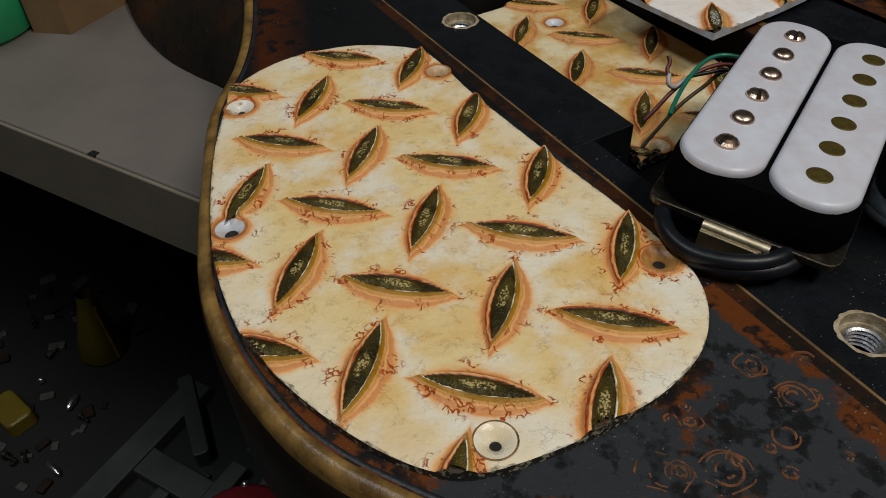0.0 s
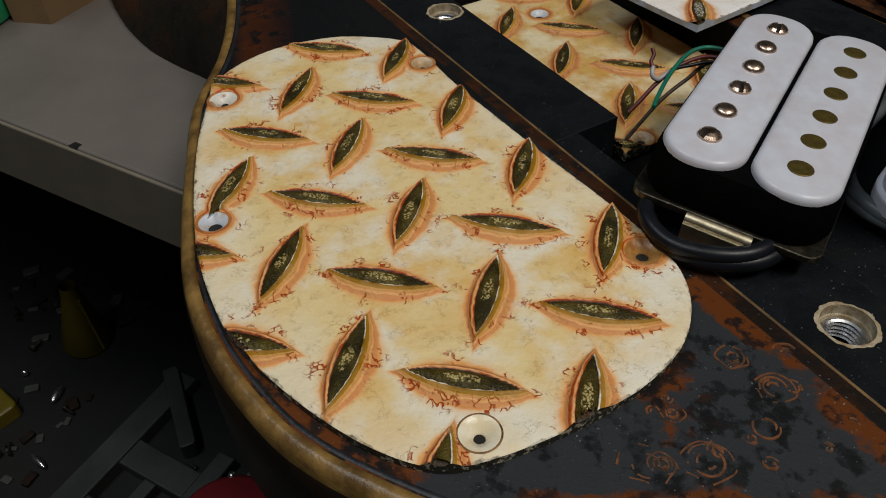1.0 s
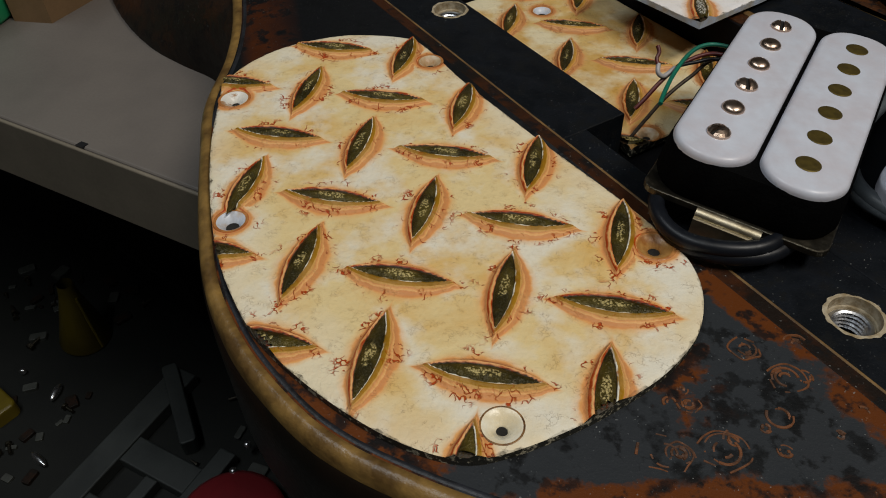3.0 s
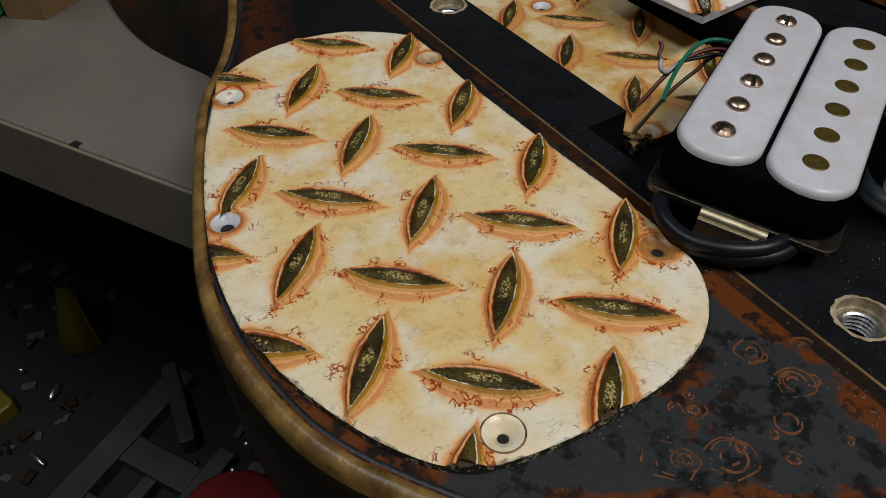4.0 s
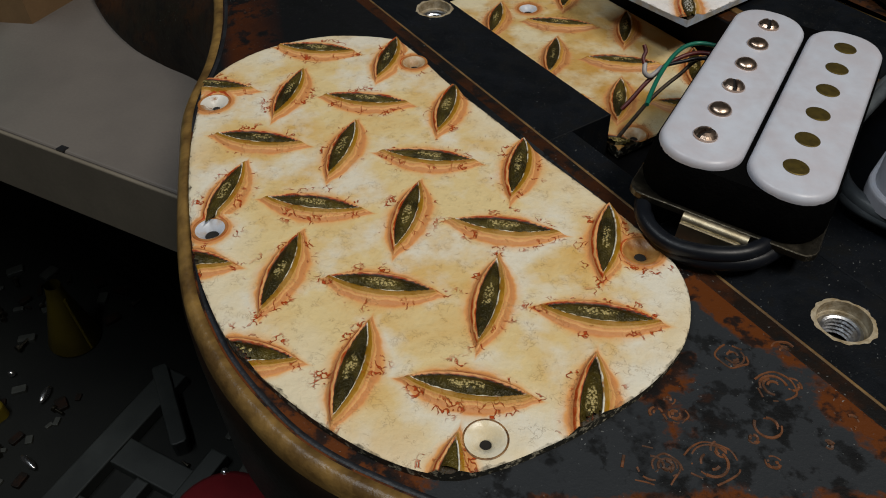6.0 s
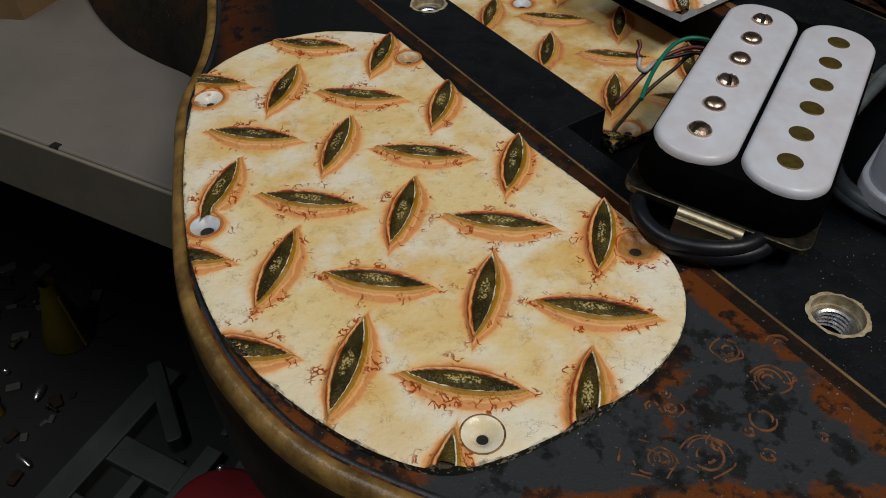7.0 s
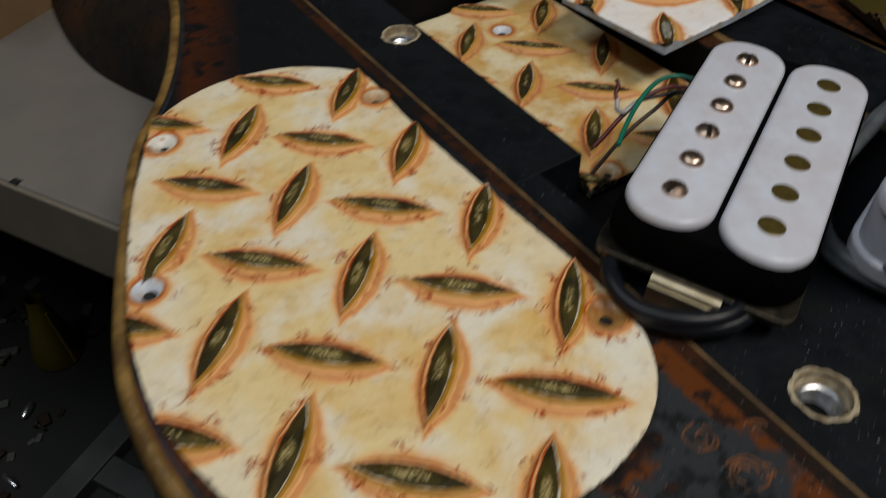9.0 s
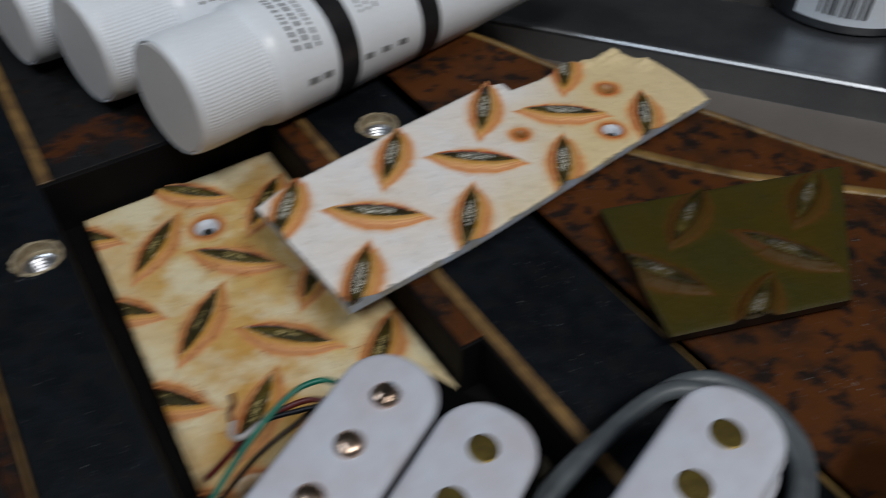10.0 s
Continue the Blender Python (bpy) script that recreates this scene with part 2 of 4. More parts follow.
M_WING = body_paint("slate_and_rust_body_paint", (0.0240, 0.0270, 0.0305), (0.100, 0.0265, 0.0045), 0.475, 0.515, edges=True)
M_RUST = body_paint("rust_brown_body_paint", (0.080, 0.025, 0.006), (0.044, 0.017, 0.007), 0.5, 0.62)
M_LAMINATE = body_paint("dark_red_brown_laminate_paint", (0.040, 0.0125, 0.004), (0.010, 0.006, 0.004), 0.5, 0.62, 20)
M_SCORCH = body_paint("scorched_brown_and_black_paint", (0.010, 0.010, 0.011), (0.060, 0.018, 0.005), 0.57, 0.63, 30)
M_SLOPE = body_paint("dark_burst_lacquer", (0.012, 0.009, 0.007), (0.045, 0.016, 0.006), 0.50, 0.66, 16)
M_BLACK = body_paint("blue_black_body_paint", (0.0026, 0.0037, 0.0054), (0.005, 0.0066, 0.0095), 0.5, 0.62)
M_SLATE = worn("dark_slate_edge_paint", (0.018, 0.020, 0.026), (0.006, 0.006, 0.007), 160, 0.5, bump=0.4)
M_SIDE = worn("dark_body_side_lacquer", (0.008, 0.006, 0.004), (0.018, 0.009, 0.005), 40, 0.35, spec=0.35)
M_TAN = worn("aged_tan_binding", (0.29, 0.170, 0.048), (0.075, 0.040, 0.013), 95, 0.36, bump=0.5, fine=600)
M_TANLINE = worn("dull_tan_laminate", (0.22, 0.125, 0.04), (0.09, 0.048, 0.018), 150, 0.5)
M_GLYPH = worn("scorched_rust_carving", (0.150, 0.050, 0.014), (0.060, 0.026, 0.012), 330, 0.55, bump=0.5, lo=0.46, hi=0.56)
M_CAVITY = worn("black_cavity_paint", (0.004, 0.004, 0.005), (0.007, 0.006, 0.006), 80, 0.7, spec=0.1)
M_EDGE = worn("chipped_dark_plate_edge", (0.022, 0.021, 0.015), (0.50, 0.46, 0.34), 900, 0.5, bump=0.7, lo=0.54, hi=0.62)
M_EDGE_BLUE = worn("grey_blue_sawn_edge", (0.48, 0.56, 0.70), (0.40, 0.36, 0.28), 200, 0.5, bump=0.4)
M_WHITE = worn("scuffed_white_bobbin_plastic", (0.59, 0.62, 0.70), (0.55, 0.53, 0.58), 110, 0.36, bump=0.10, fine=420)
M_TAPE = worn("black_coil_tape", (0.0018, 0.0018, 0.002), (0.003, 0.003, 0.003), 200, 0.85, bump=0.6, fine=1600, spec=0.02)
M_SCREW = worn("coppery_nickel_screw", (0.74, 0.56, 0.44), (0.58, 0.42, 0.32), 300, 0.30, 1.0, 0.05)
M_SLUG = worn("aged_brass_slug", (0.20, 0.145, 0.035), (0.13, 0.095, 0.03), 500, 0.45, 0.75, 0.2)
M_BASE = worn("tarnished_nickel_baseplate", (0.10, 0.09, 0.07), (0.28, 0.24, 0.17), 300, 0.4, 1.0, 0.2, lo=0.52, hi=0.7)
M_LEG = worn("worn_nickel_leg", (0.68, 0.60, 0.44), (0.50, 0.42, 0.28), 180, 0.48, 1.0, 0.2)
M_STEEL = worn("threaded_steel", (0.82, 0.84, 0.88), (0.45, 0.46, 0.50), 300, 0.34, 1.0, 0.1)
M_RAWWOOD = worn("raw_pale_wood", (0.26, 0.19, 0.10), (0.50, 0.43, 0.31), 420, 0.8, bump=0.6)
# near-black colour stands in for the shade deep in bores, screw holes and slots
M_HOLE = worn("bore_shade_black", (0.006, 0.005, 0.004), (0.010, 0.008, 0.006), 200, 0.9)
M_CABLE = worn("black_rubber_cable", (0.005, 0.006, 0.009), (0.008, 0.010, 0.014), 200, 0.38, bump=0.05, spec=0.3)
M_GREYCABLE = worn("grey_cable_sleeve", (0.10, 0.115, 0.125), (0.07, 0.08, 0.09), 200, 0.45, bump=0.05)
M_GREEN_WIRE = worn("green_wire_insulation", (0.005, 0.16, 0.10), (0.004, 0.12, 0.08), 200, 0.4)
M_RED_WIRE = worn("dark_red_wire_insulation", (0.11, 0.012, 0.010), (0.07, 0.008, 0.008), 300, 0.45)
M_WHITE_WIRE = worn("grey_white_wire_insulation", (0.42, 0.40, 0.40), (0.30, 0.28, 0.28), 300, 0.45)
M_BARE = worn("braided_bare_wire", (0.10, 0.075, 0.055), (0.05, 0.035, 0.028), 900, 0.5, 0.5, 0.5)
M_TUBE = worn("white_paint_tube_plastic", (0.88, 0.92, 0.98), (0.85, 0.89, 0.95), 40, 0.32, bump=0.03)
M_CAPFACE = worn("off_white_cap_plastic", (0.82, 0.80, 0.79), (0.77, 0.75, 0.74), 40, 0.45, bump=0.03)
M_INK = worn("black_label_ink", (0.010, 0.010, 0.012), (0.014, 0.014, 0.016), 60, 0.4, bump=0.02)
M_BLUEINK = worn("blue_label_ink", (0.02, 0.012, 0.30), (0.02, 0.014, 0.25), 60, 0.4, bump=0.02)
M_GREYINK = worn("grey_label_ink", (0.20, 0.21, 0.22), (0.26, 0.27, 0.28), 60, 0.5, bump=0.02)
M_TABLE = worn("grey_laminate_tabletop", (0.155, 0.136, 0.120), (0.130, 0.114, 0.102), 25, 0.55, bump=0.05)
M_TABLE_EDGE = worn("beige_tabletop_edging", (0.20, 0.172, 0.13), (0.17, 0.145, 0.11), 60, 0.5)
M_RAIL = worn("brushed_steel_rail", (0.42, 0.44, 0.47), (0.34, 0.36, 0.39), 60, 0.40, 1.0, 0.08)
M_OLIVE = skin_paint("dark_olive_skin_lacquer", (0.044, 0.034, 0.004), (0.058, 0.038, 0.005), (0.10, 0.032, 0.004), 0.0, 0.42, (0.040, 0.035, 0.008), (0.05, 0.026, 0.004), 0.12, veins=0.0)
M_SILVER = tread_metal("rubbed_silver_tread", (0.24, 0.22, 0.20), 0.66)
M_GREEN = worn("green_plastic", (0.02, 0.38, 0.16), (0.02, 0.32, 0.13), 50, 0.45)
M_CARD = worn("brown_cardboard", (0.22, 0.13, 0.06), (0.17, 0.10, 0.045), 60, 0.8)
M_YELLOW = worn("dirty_yellow_plastic", (0.14, 0.100, 0.005), (0.09, 0.065, 0.004), 30, 0.4)
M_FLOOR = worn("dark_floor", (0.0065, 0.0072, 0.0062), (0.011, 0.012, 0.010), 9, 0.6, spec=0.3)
M_WALL = worn("grey_wall_paint", (0.15, 0.145, 0.14), (0.13, 0.125, 0.12), 2, 0.8)
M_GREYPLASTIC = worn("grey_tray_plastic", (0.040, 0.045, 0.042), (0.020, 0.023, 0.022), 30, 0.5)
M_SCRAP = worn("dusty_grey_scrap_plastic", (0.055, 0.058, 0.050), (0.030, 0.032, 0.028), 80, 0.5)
M_REDPLASTIC = worn("red_plastic", (0.22, 0.015, 0.02), (0.16, 0.012, 0.016), 30, 0.4)
M_CHROME = worn("chromed_part", (0.75, 0.75, 0.76), (0.82, 0.82, 0.84), 50, 0.28, 1.0, 0.02)


# ---- mesh tools ----
def mesh_object(name, verts, faces, material, parent=None, label="", smooth=True, attrs=None):
    me = bpy.data.meshes.new(name)
    me.from_pydata(verts, [], faces)
    if attrs:
        for key, values in attrs.items():
            me.attributes.new(key, "FLOAT", "POINT").data.foreach_set("value", values)
    me.materials.append(material)
    if smooth:
        me.shade_smooth()
    me.update()
    ob = new(name, me)
    ob.parent = parent
    if label:
        ob["label"] = label
    return ob


def part(name, bm, material, parent=None, label="", smooth=False):
    bmesh.ops.recalc_face_normals(bm, faces=bm.faces)
    me = bpy.data.meshes.new(name)
    bm.to_mesh(me)
    bm.free()
    me.materials.append(material)
    if smooth:
        me.shade_smooth()
        me.set_sharp_from_angle(angle=radians(48))
    ob = new(name, me)
    ob.parent = parent
    if label:
        ob["label"] = label
    return ob


def thing(name, label, category, m=None, group="", kind=""):
    ob = new(name)
    ob.empty_display_size = 0.01
    if m is not None:
        ob.matrix_world = m
    return tagged(ob, label, category, group, kind)


def spline(points, per=14, closed=False):
    """Catmull-Rom curve through the points."""
    pts = [np.array(p, float) for p in points]
    out, n = [], len(pts)
    for k in range(n if closed else n - 1):
        if closed:
            p0, p1, p2, p3 = (pts[(k + j - 1) % n] for j in range(4))
        else:
            p0, p1, p2, p3 = pts[max(k - 1, 0)], pts[k], pts[k + 1], pts[min(k + 2, n - 1)]
        for j in range(per):
            t = j / per
            out.append(0.5 * (2 * p1 + (p2 - p0) * t + (2 * p0 - 5 * p1 + 4 * p2 - p3) * t * t + (3 * p1 - p0 - 3 * p2 + p3) * t ** 3))
    if not closed:
        out.append(pts[-1])
    return np.array(out)


def shrunk(outline, by):
    """A closed outline moved inwards by a distance, with mitred corners."""
    p = np.array(outline, float)
    area = np.sum(p[:, 0] * np.roll(p[:, 1], -1) - np.roll(p[:, 0], -1) * p[:, 1])
    e = np.roll(p, -1, 0) - p
    e /= np.linalg.norm(e, axis=1)[:, None] + 1e-12
    m = np.stack([-e[:, 1], e[:, 0]], 1) * (1 if area > 0 else -1)
    b = m + np.roll(m, 1, 0)
    return p + b * (2 * by / np.maximum((b * b).sum(1), 0.6))[:, None]


def prism(outline, z0, z1, bevel=0.0):
    """A slab with that outline (metres), from z0 up to z1, its upper rim rounded."""
    bm = bmesh.new()
    steps = [(0.0, z0), (0.0, z1)] if not bevel else [(0.0, z0), (0.0, z1 - bevel), (0.13 * bevel, z1 - 0.5 * bevel), (0.5 * bevel, z1 - 0.13 * bevel), (bevel, z1)]
    rings = [[bm.verts.new((x, y, z)) for x, y in (shrunk(outline, o) if o else outline)] for o, z in steps]
    n = len(rings[0])
    bm.faces.new(rings[-1])
    bm.faces.new(rings[0][::-1])
    for a, b in zip(rings, rings[1:]):
        for k in range(n):
            bm.faces.new((a[k], a[(k + 1) % n], b[(k + 1) % n], b[k]))
    return bm


def rounded(w, d, r, n=6):
    """Outline of a rounded rectangle round the origin."""
    out = []
    for cx, cy, a in ((w / 2 - r, d / 2 - r, 0), (-w / 2 + r, d / 2 - r, 90), (-w / 2 + r, -d / 2 + r, 180), (w / 2 - r, -d / 2 + r, 270)):
        for k in range(n + 1):
            t = radians(a + 90 * k / n)
            out.append((cx + r * math.cos(t), cy + r * math.sin(t)))
    return out


def turned(profile, segments=28):
    """A body turned round z from (radius, z) pairs."""
    bm = bmesh.new()
    rings = []
    for r, z in profile:
        rings.append([bm.verts.new((0, 0, z))] if r < 1e-7 else [bm.verts.new((r * math.cos(2 * math.pi * k / segments), r * math.sin(2 * math.pi * k / segments), z)) for k in range(segments)])
    for a, b in zip(rings, rings[1:]):
        for k in range(segments):
            q = (k + 1) % segments
            if len(a) == 1 and len(b) > 1:
                bm.faces.new((a[0], b[k], b[q]))
            elif len(b) == 1 and len(a) > 1:
                bm.faces.new((a[k], b[0], a[q]))
            elif len(a) > 1:
                bm.faces.new((a[k], b[k], b[q], a[q]))
    return bm


def tube(points, radius, per=8, sides=8, closed=False):
    """A round wire along a smooth curve through the points."""
    path = [Vector(p) for p in spline(points, per, closed)]
    bm = bmesh.new()
    rings, up = [], Vector((0, 0, 1))
    n = len(path)
    for k, p in enumerate(path):
        a, b = (path[(k - 1) % n], path[(k + 1) % n]) if closed else (path[max(k - 1, 0)], path[min(k + 1, n - 1)])
        d = (b - a).normalized()
        x = d.cross(up)
        x = d.cross(Vector((1, 0, 0))) if x.length < 1e-3 else x
        x.normalize()
        y = x.cross(d)
        rings.append([bm.verts.new(p + radius * (math.cos(2 * math.pi * j / sides) * x + math.sin(2 * math.pi * j / sides) * y)) for j in range(sides)])
    for a, b in zip(rings, rings[1:] + rings[:1] if closed else rings[1:]):
        for j in range(sides):
            bm.faces.new((a[j], a[(j + 1) % sides], b[(j + 1) % sides], b[j]))
    if not closed:
        bm.faces.new(rings[0][::-1])
        bm.faces.new(rings[-1])
    return bm


def placed(bm, m):
    bmesh.ops.transform(bm, matrix=m, verts=bm.verts)
    return bm


# ---- the guitar's own axes: R runs along the neck, S across it ----
ALONG, ACROSS = np.array((-0.70, 0.714)), np.array((0.714, 0.70))


def rs(r, s):
    return tuple((ALONG * r + ACROSS * s) / 1000)


def rs_box(r0, r1, s0, s1):
    return [rs(r0, s0), rs(r1, s0), rs(r1, s1), rs(r0, s1)]


TOP, BAND, FLOOR, TABLE = -0.0021, -0.0034, -0.0170, -0.0400

# ---- guitar body ----
guitar = thing("guitar_body", "slate and rust painted guitar body with tan binding, being assembled", "guitar body")

# outer edge of the near wing, in millimetres
EDGE = [(-108, 158), (-103, 138), (-96, 112), (-86.6, 93.6), (-77, 72), (-70.8, 52.8), (-66.3, 30.3), (-57.6, 9.5), (-47.4, -12.4), (-38.6, -28.2), (-30, -39), (-21.3, -47.3), (-9.3, -55.8), (0.3, -60.3), (11, -63.3), (24, -65.8), (50, -69.5), (80, -76), (118, -88)]
edge = spline(EDGE, 10) / 1000


def inset(line, by):
    """The line moved to its left side by a distance."""
    t = np.gradient(line, axis=0)
    t /= np.linalg.norm(t, axis=1)[:, None]
    return line + np.stack([-t[:, 1], t[:, 0]], 1) * by


inner = inset(edge, 0.0030)
wing = [tuple(p) for p in inner] + [rs(-150, 37.2), rs(183, 37.2)]
part("near_wing", prism(wing, TABLE, TOP, 0.0002), M_WING, guitar, "slate grey top with scorched rust patches")


def swept(line, profile):
    """A strip along the line; profile: (outward offset, z) pairs."""
    rows = [inset(line, -o) for o, _ in profile]
    verts = [(*row[k], z) for row, (_, z) in zip(rows, profile) for k in range(len(line))]
    n = len(line)
    faces = [(a * n + k, a * n + k + 1, (a + 1) * n + k + 1, (a + 1) * n + k) for a in range(len(profile) - 1) for k in range(n - 1)]
    return verts, faces


verts, faces = swept(edge, [(-0.0032, TOP - 0.0006), (-0.0030, TOP + 0.0003), (-0.0017, TOP + 0.0003), (-0.0006, TOP - 0.0004), (0.0, TOP - 0.0014), (0.0002, TOP - 0.0036)])
inner_v, inner_f = swept(edge, [(-0.0046, TOP - 0.0003), (-0.0044, TOP + 0.00012), (-0.0036, TOP + 0.00012), (-0.0032, TOP - 0.0003)])
mesh_object("purfling", inner_v, inner_f, M_SLATE, guitar, "dark slate stripe beside the binding")
mesh_object("binding", verts, faces, M_TAN, guitar, "worn tan binding with rounded edge")
verts, faces = swept(edge, [(0.0, TOP - 0.0036), (0.0006, TOP - 0.0042), (0.0010, TOP - 0.012), (0.0010, TABLE + 0.004), (-0.002, TABLE), (-0.02, TABLE)])
mesh_object("body_side", verts, faces, M_SIDE, guitar, "glossy near-black body side")

# carved forearm slope outside the binding
slope_top = np.column_stack([edge[50::-1], np.full(51, TOP - 0.0034)])
slope_low = spline([(-72, 54, -37), (-88, 84, -37), (-104, 98, -37), (-121, 106, -37), (-139, 116, -37), (-160, 133.5, -37), (-180, 156, -37), (-200, 185, -37)], 50) / 1000
slope_low = slope_low[np.linspace(0, len(slope_low) - 1, 51).astype(int)]
verts, rows = [], 8
for a in range(rows + 1):
    f = a / rows
    verts += [tuple(p) for p in slope_top * (1 - f) + slope_low * f + np.array((0, 0, 0.005 * math.sin(math.pi * f)))]
n = len(slope_top)
verts += [(x, y, TABLE) for x, y, z in slope_low]
faces = [(a * n + k, a * n + k + 1, (a + 1) * n + k + 1, (a + 1) * n + k) for a in range(rows + 1) for k in range(n - 1)]
mesh_object("carved_slope", verts, faces, M_SLOPE, guitar, "dark brown carved slope of the body")

# laminates of the middle block
for name, r0, r1, s0, s1, top, mat, label in (
    ("laminate", -150, 183, 37.2, 40.6, TOP - 0.0002, M_LAMINATE, "red-brown laminate stripe"),
    ("laminate", -150, 183, 40.6, 41.3, TOP - 0.0003, M_TANLINE, "thin tan laminate line"),
    ("block", 6, 183, 41.3, 61.2, BAND, M_BLACK, "blue-black painted middle block"),
    ("block", -30, 6, 41.3, 49, BAND, M_BLACK, ""),
    ("block", -150, -30, 41.3, 62.3, BAND, M_BLACK, ""),
    ("laminate", 103, 183, 61.2, 64.2, BAND, M_TANLINE, ""),
    ("block", 103, 183, 64.2, 119, BAND, M_SCORCH, "scorched brown middle block"),
    ("block", -150, -30, 62.3, 124, BAND, M_BLACK, ""),
    ("block", 6, 183, 119, 124, BAND, M_RUST, ""),
    ("laminate", -150, 183, 124, 126.5, BAND + 0.0003, M_TANLINE, ""),
    ("block", -150, 183, 126.5, 153.5, BAND, M_BLACK, ""),
    ("laminate", -150, 183, 153.5, 155.5, BAND + 0.0003, M_TAN, ""),
    ("cavity_wall", 101.6, 103, 61.2, 119, BAND - 0.0002, M_CAVITY, ""),
    ("cavity_wall", 6, 101.6, 118.2, 119, BAND - 0.0002, M_CAVITY, ""),
    ("cavity_wall", -30, 5.2, 123.2, 124, BAND - 0.0002, M_CAVITY, ""),
    ("cavity_wall", 5.2, 6, 118.2, 124, BAND - 0.0002, M_CAVITY, ""),
):
    part(name, prism(rs_box(r0, r1, s0, s1), TABLE, top, 0.0003), mat, guitar, label)
part("cavity_floor", prism(rs_box(-30, 103, 49, 124), TABLE, FLOOR - 0.0012), M_CAVITY, guitar, "black painted pickup cavity")
far_edge = spline([(-20, 236), (30, 217), (67.4, 202.8), (92.3, 190), (130.6, 176.5), (151, 167.5), (172.3, 160), (205, 151), (240, 146)], 10) / 1000
far_wing = [rs(-150, 155.5)] + [tuple(p) for p in far_edge[::-1]] + [rs(183, 155.5)]
part("far_wing", prism(far_wing, TABLE, TOP - 0.001, 0.0002), M_RUST, guitar, "red-brown far wing")
verts, faces = swept(far_edge[::-1], [(-0.0016, TOP - 0.0012), (-0.0014, TOP - 0.0003), (0.0, TOP - 0.0004), (0.0005, TOP - 0.0015), (0.0005, TOP - 0.004)])
mesh_object("binding", verts, faces, M_TAN, guitar)
inlay = spline([(70, 172), (86, 163), (114.7, 154.5), (136, 150.8), (149, 150.4), (170, 149.8), (200, 150)], 8) / 1000
verts, faces = swept(inlay, [(-0.0014, TOP - 0.0009), (-0.0013, TOP - 0.0006), (0.0013, TOP - 0.0006), (0.0014, TOP - 0.0009)])
mesh_object("inlay_line", verts, faces, M_TAN, guitar, "curved tan inlay line")

# carved signs on the near wing
rng = random.Random(5)
for x, y, r, kind in ((50.9, -49.0, 4.2, 0), (53.0, -48.6, 2.2, 3), (59.8, -46.6, 4.2, 2), (61.5, -44.2, 2.6, 1), (64.0, -24.9, 2.7, 3), (70.4, -30.2, 3.2, 2), (73.4, -29.4, 2.6, 1), (72.8, -22.2, 3.4, 1), (54.4, -38.8, 2.0, 3), (51.4, -39.0, 1.8, 1), (68.8, -38.3, 3.0, 1), (66.4, -41.0, 2.0, 1), (69.2, -44.9, 1.3, 0), (53.2, -36.0, 1.6, 1), (77.8, -40.2, 1.3, 1), (82.0, -35.0, 1.7, 1)):
    x, y, r = x / 1000, y / 1000, r / 1000
    if kind != 1:
        turn = rng.uniform(0, 6.28)
        for start, steps in ((0, rng.randint(7, 8)), (8.2, 2)):
            arc = [(x + r * (1 + 0.15 * rng.uniform(-1, 1)) * math.cos(turn + (start + a) * 0.63), y + r * (0.85 + 0.15 * rng.uniform(-1, 1)) * math.sin(turn + (start + a) * 0.63), TOP - 0.00012 - 0.00014 * rng.random()) for a in range(steps)]
            part("carved_sign", tube(arc, rng.uniform(0.00024, 0.00036), 6, 6), M_GLYPH, guitar, smooth=True)
    for k in range(kind + 3):
        a, f = rng.uniform(0, 6.28), rng.uniform(0.2, 0.75)
        pts = [(x + r * f * math.cos(a + 0.55 * j), y + r * f * math.sin(a + 0.55 * j), TOP - 0.00014 - 0.00016 * rng.random()) for j in range(rng.randint(3, 6))]
        part("carved_sign", tube(pts, rng.uniform(0.00022, 0.00044), 5, 6), M_GLYPH, guitar, smooth=True)


def bore(block, x, y, radius, depth, level=None):
    """Cuts a round bore into a block's mesh."""
    drill = part("drill", placed(turned([(0, -depth), (radius, -depth), (radius, 0.004), (0, 0.004)], 32), pose(x, y, BAND if level is None else level)), M_HOLE)
    cut = block.modifiers.new("bore", "BOOLEAN")
    cut.operation, cut.object, cut.solver = "DIFFERENCE", drill, "EXACT"
    bpy.context.view_layer.update()
    solid = bpy.data.meshes.new_from_object(block.evaluated_get(bpy.context.evaluated_depsgraph_get()))
    block.modifiers.clear()
    block.data = solid
    bpy.data.objects.remove(drill)


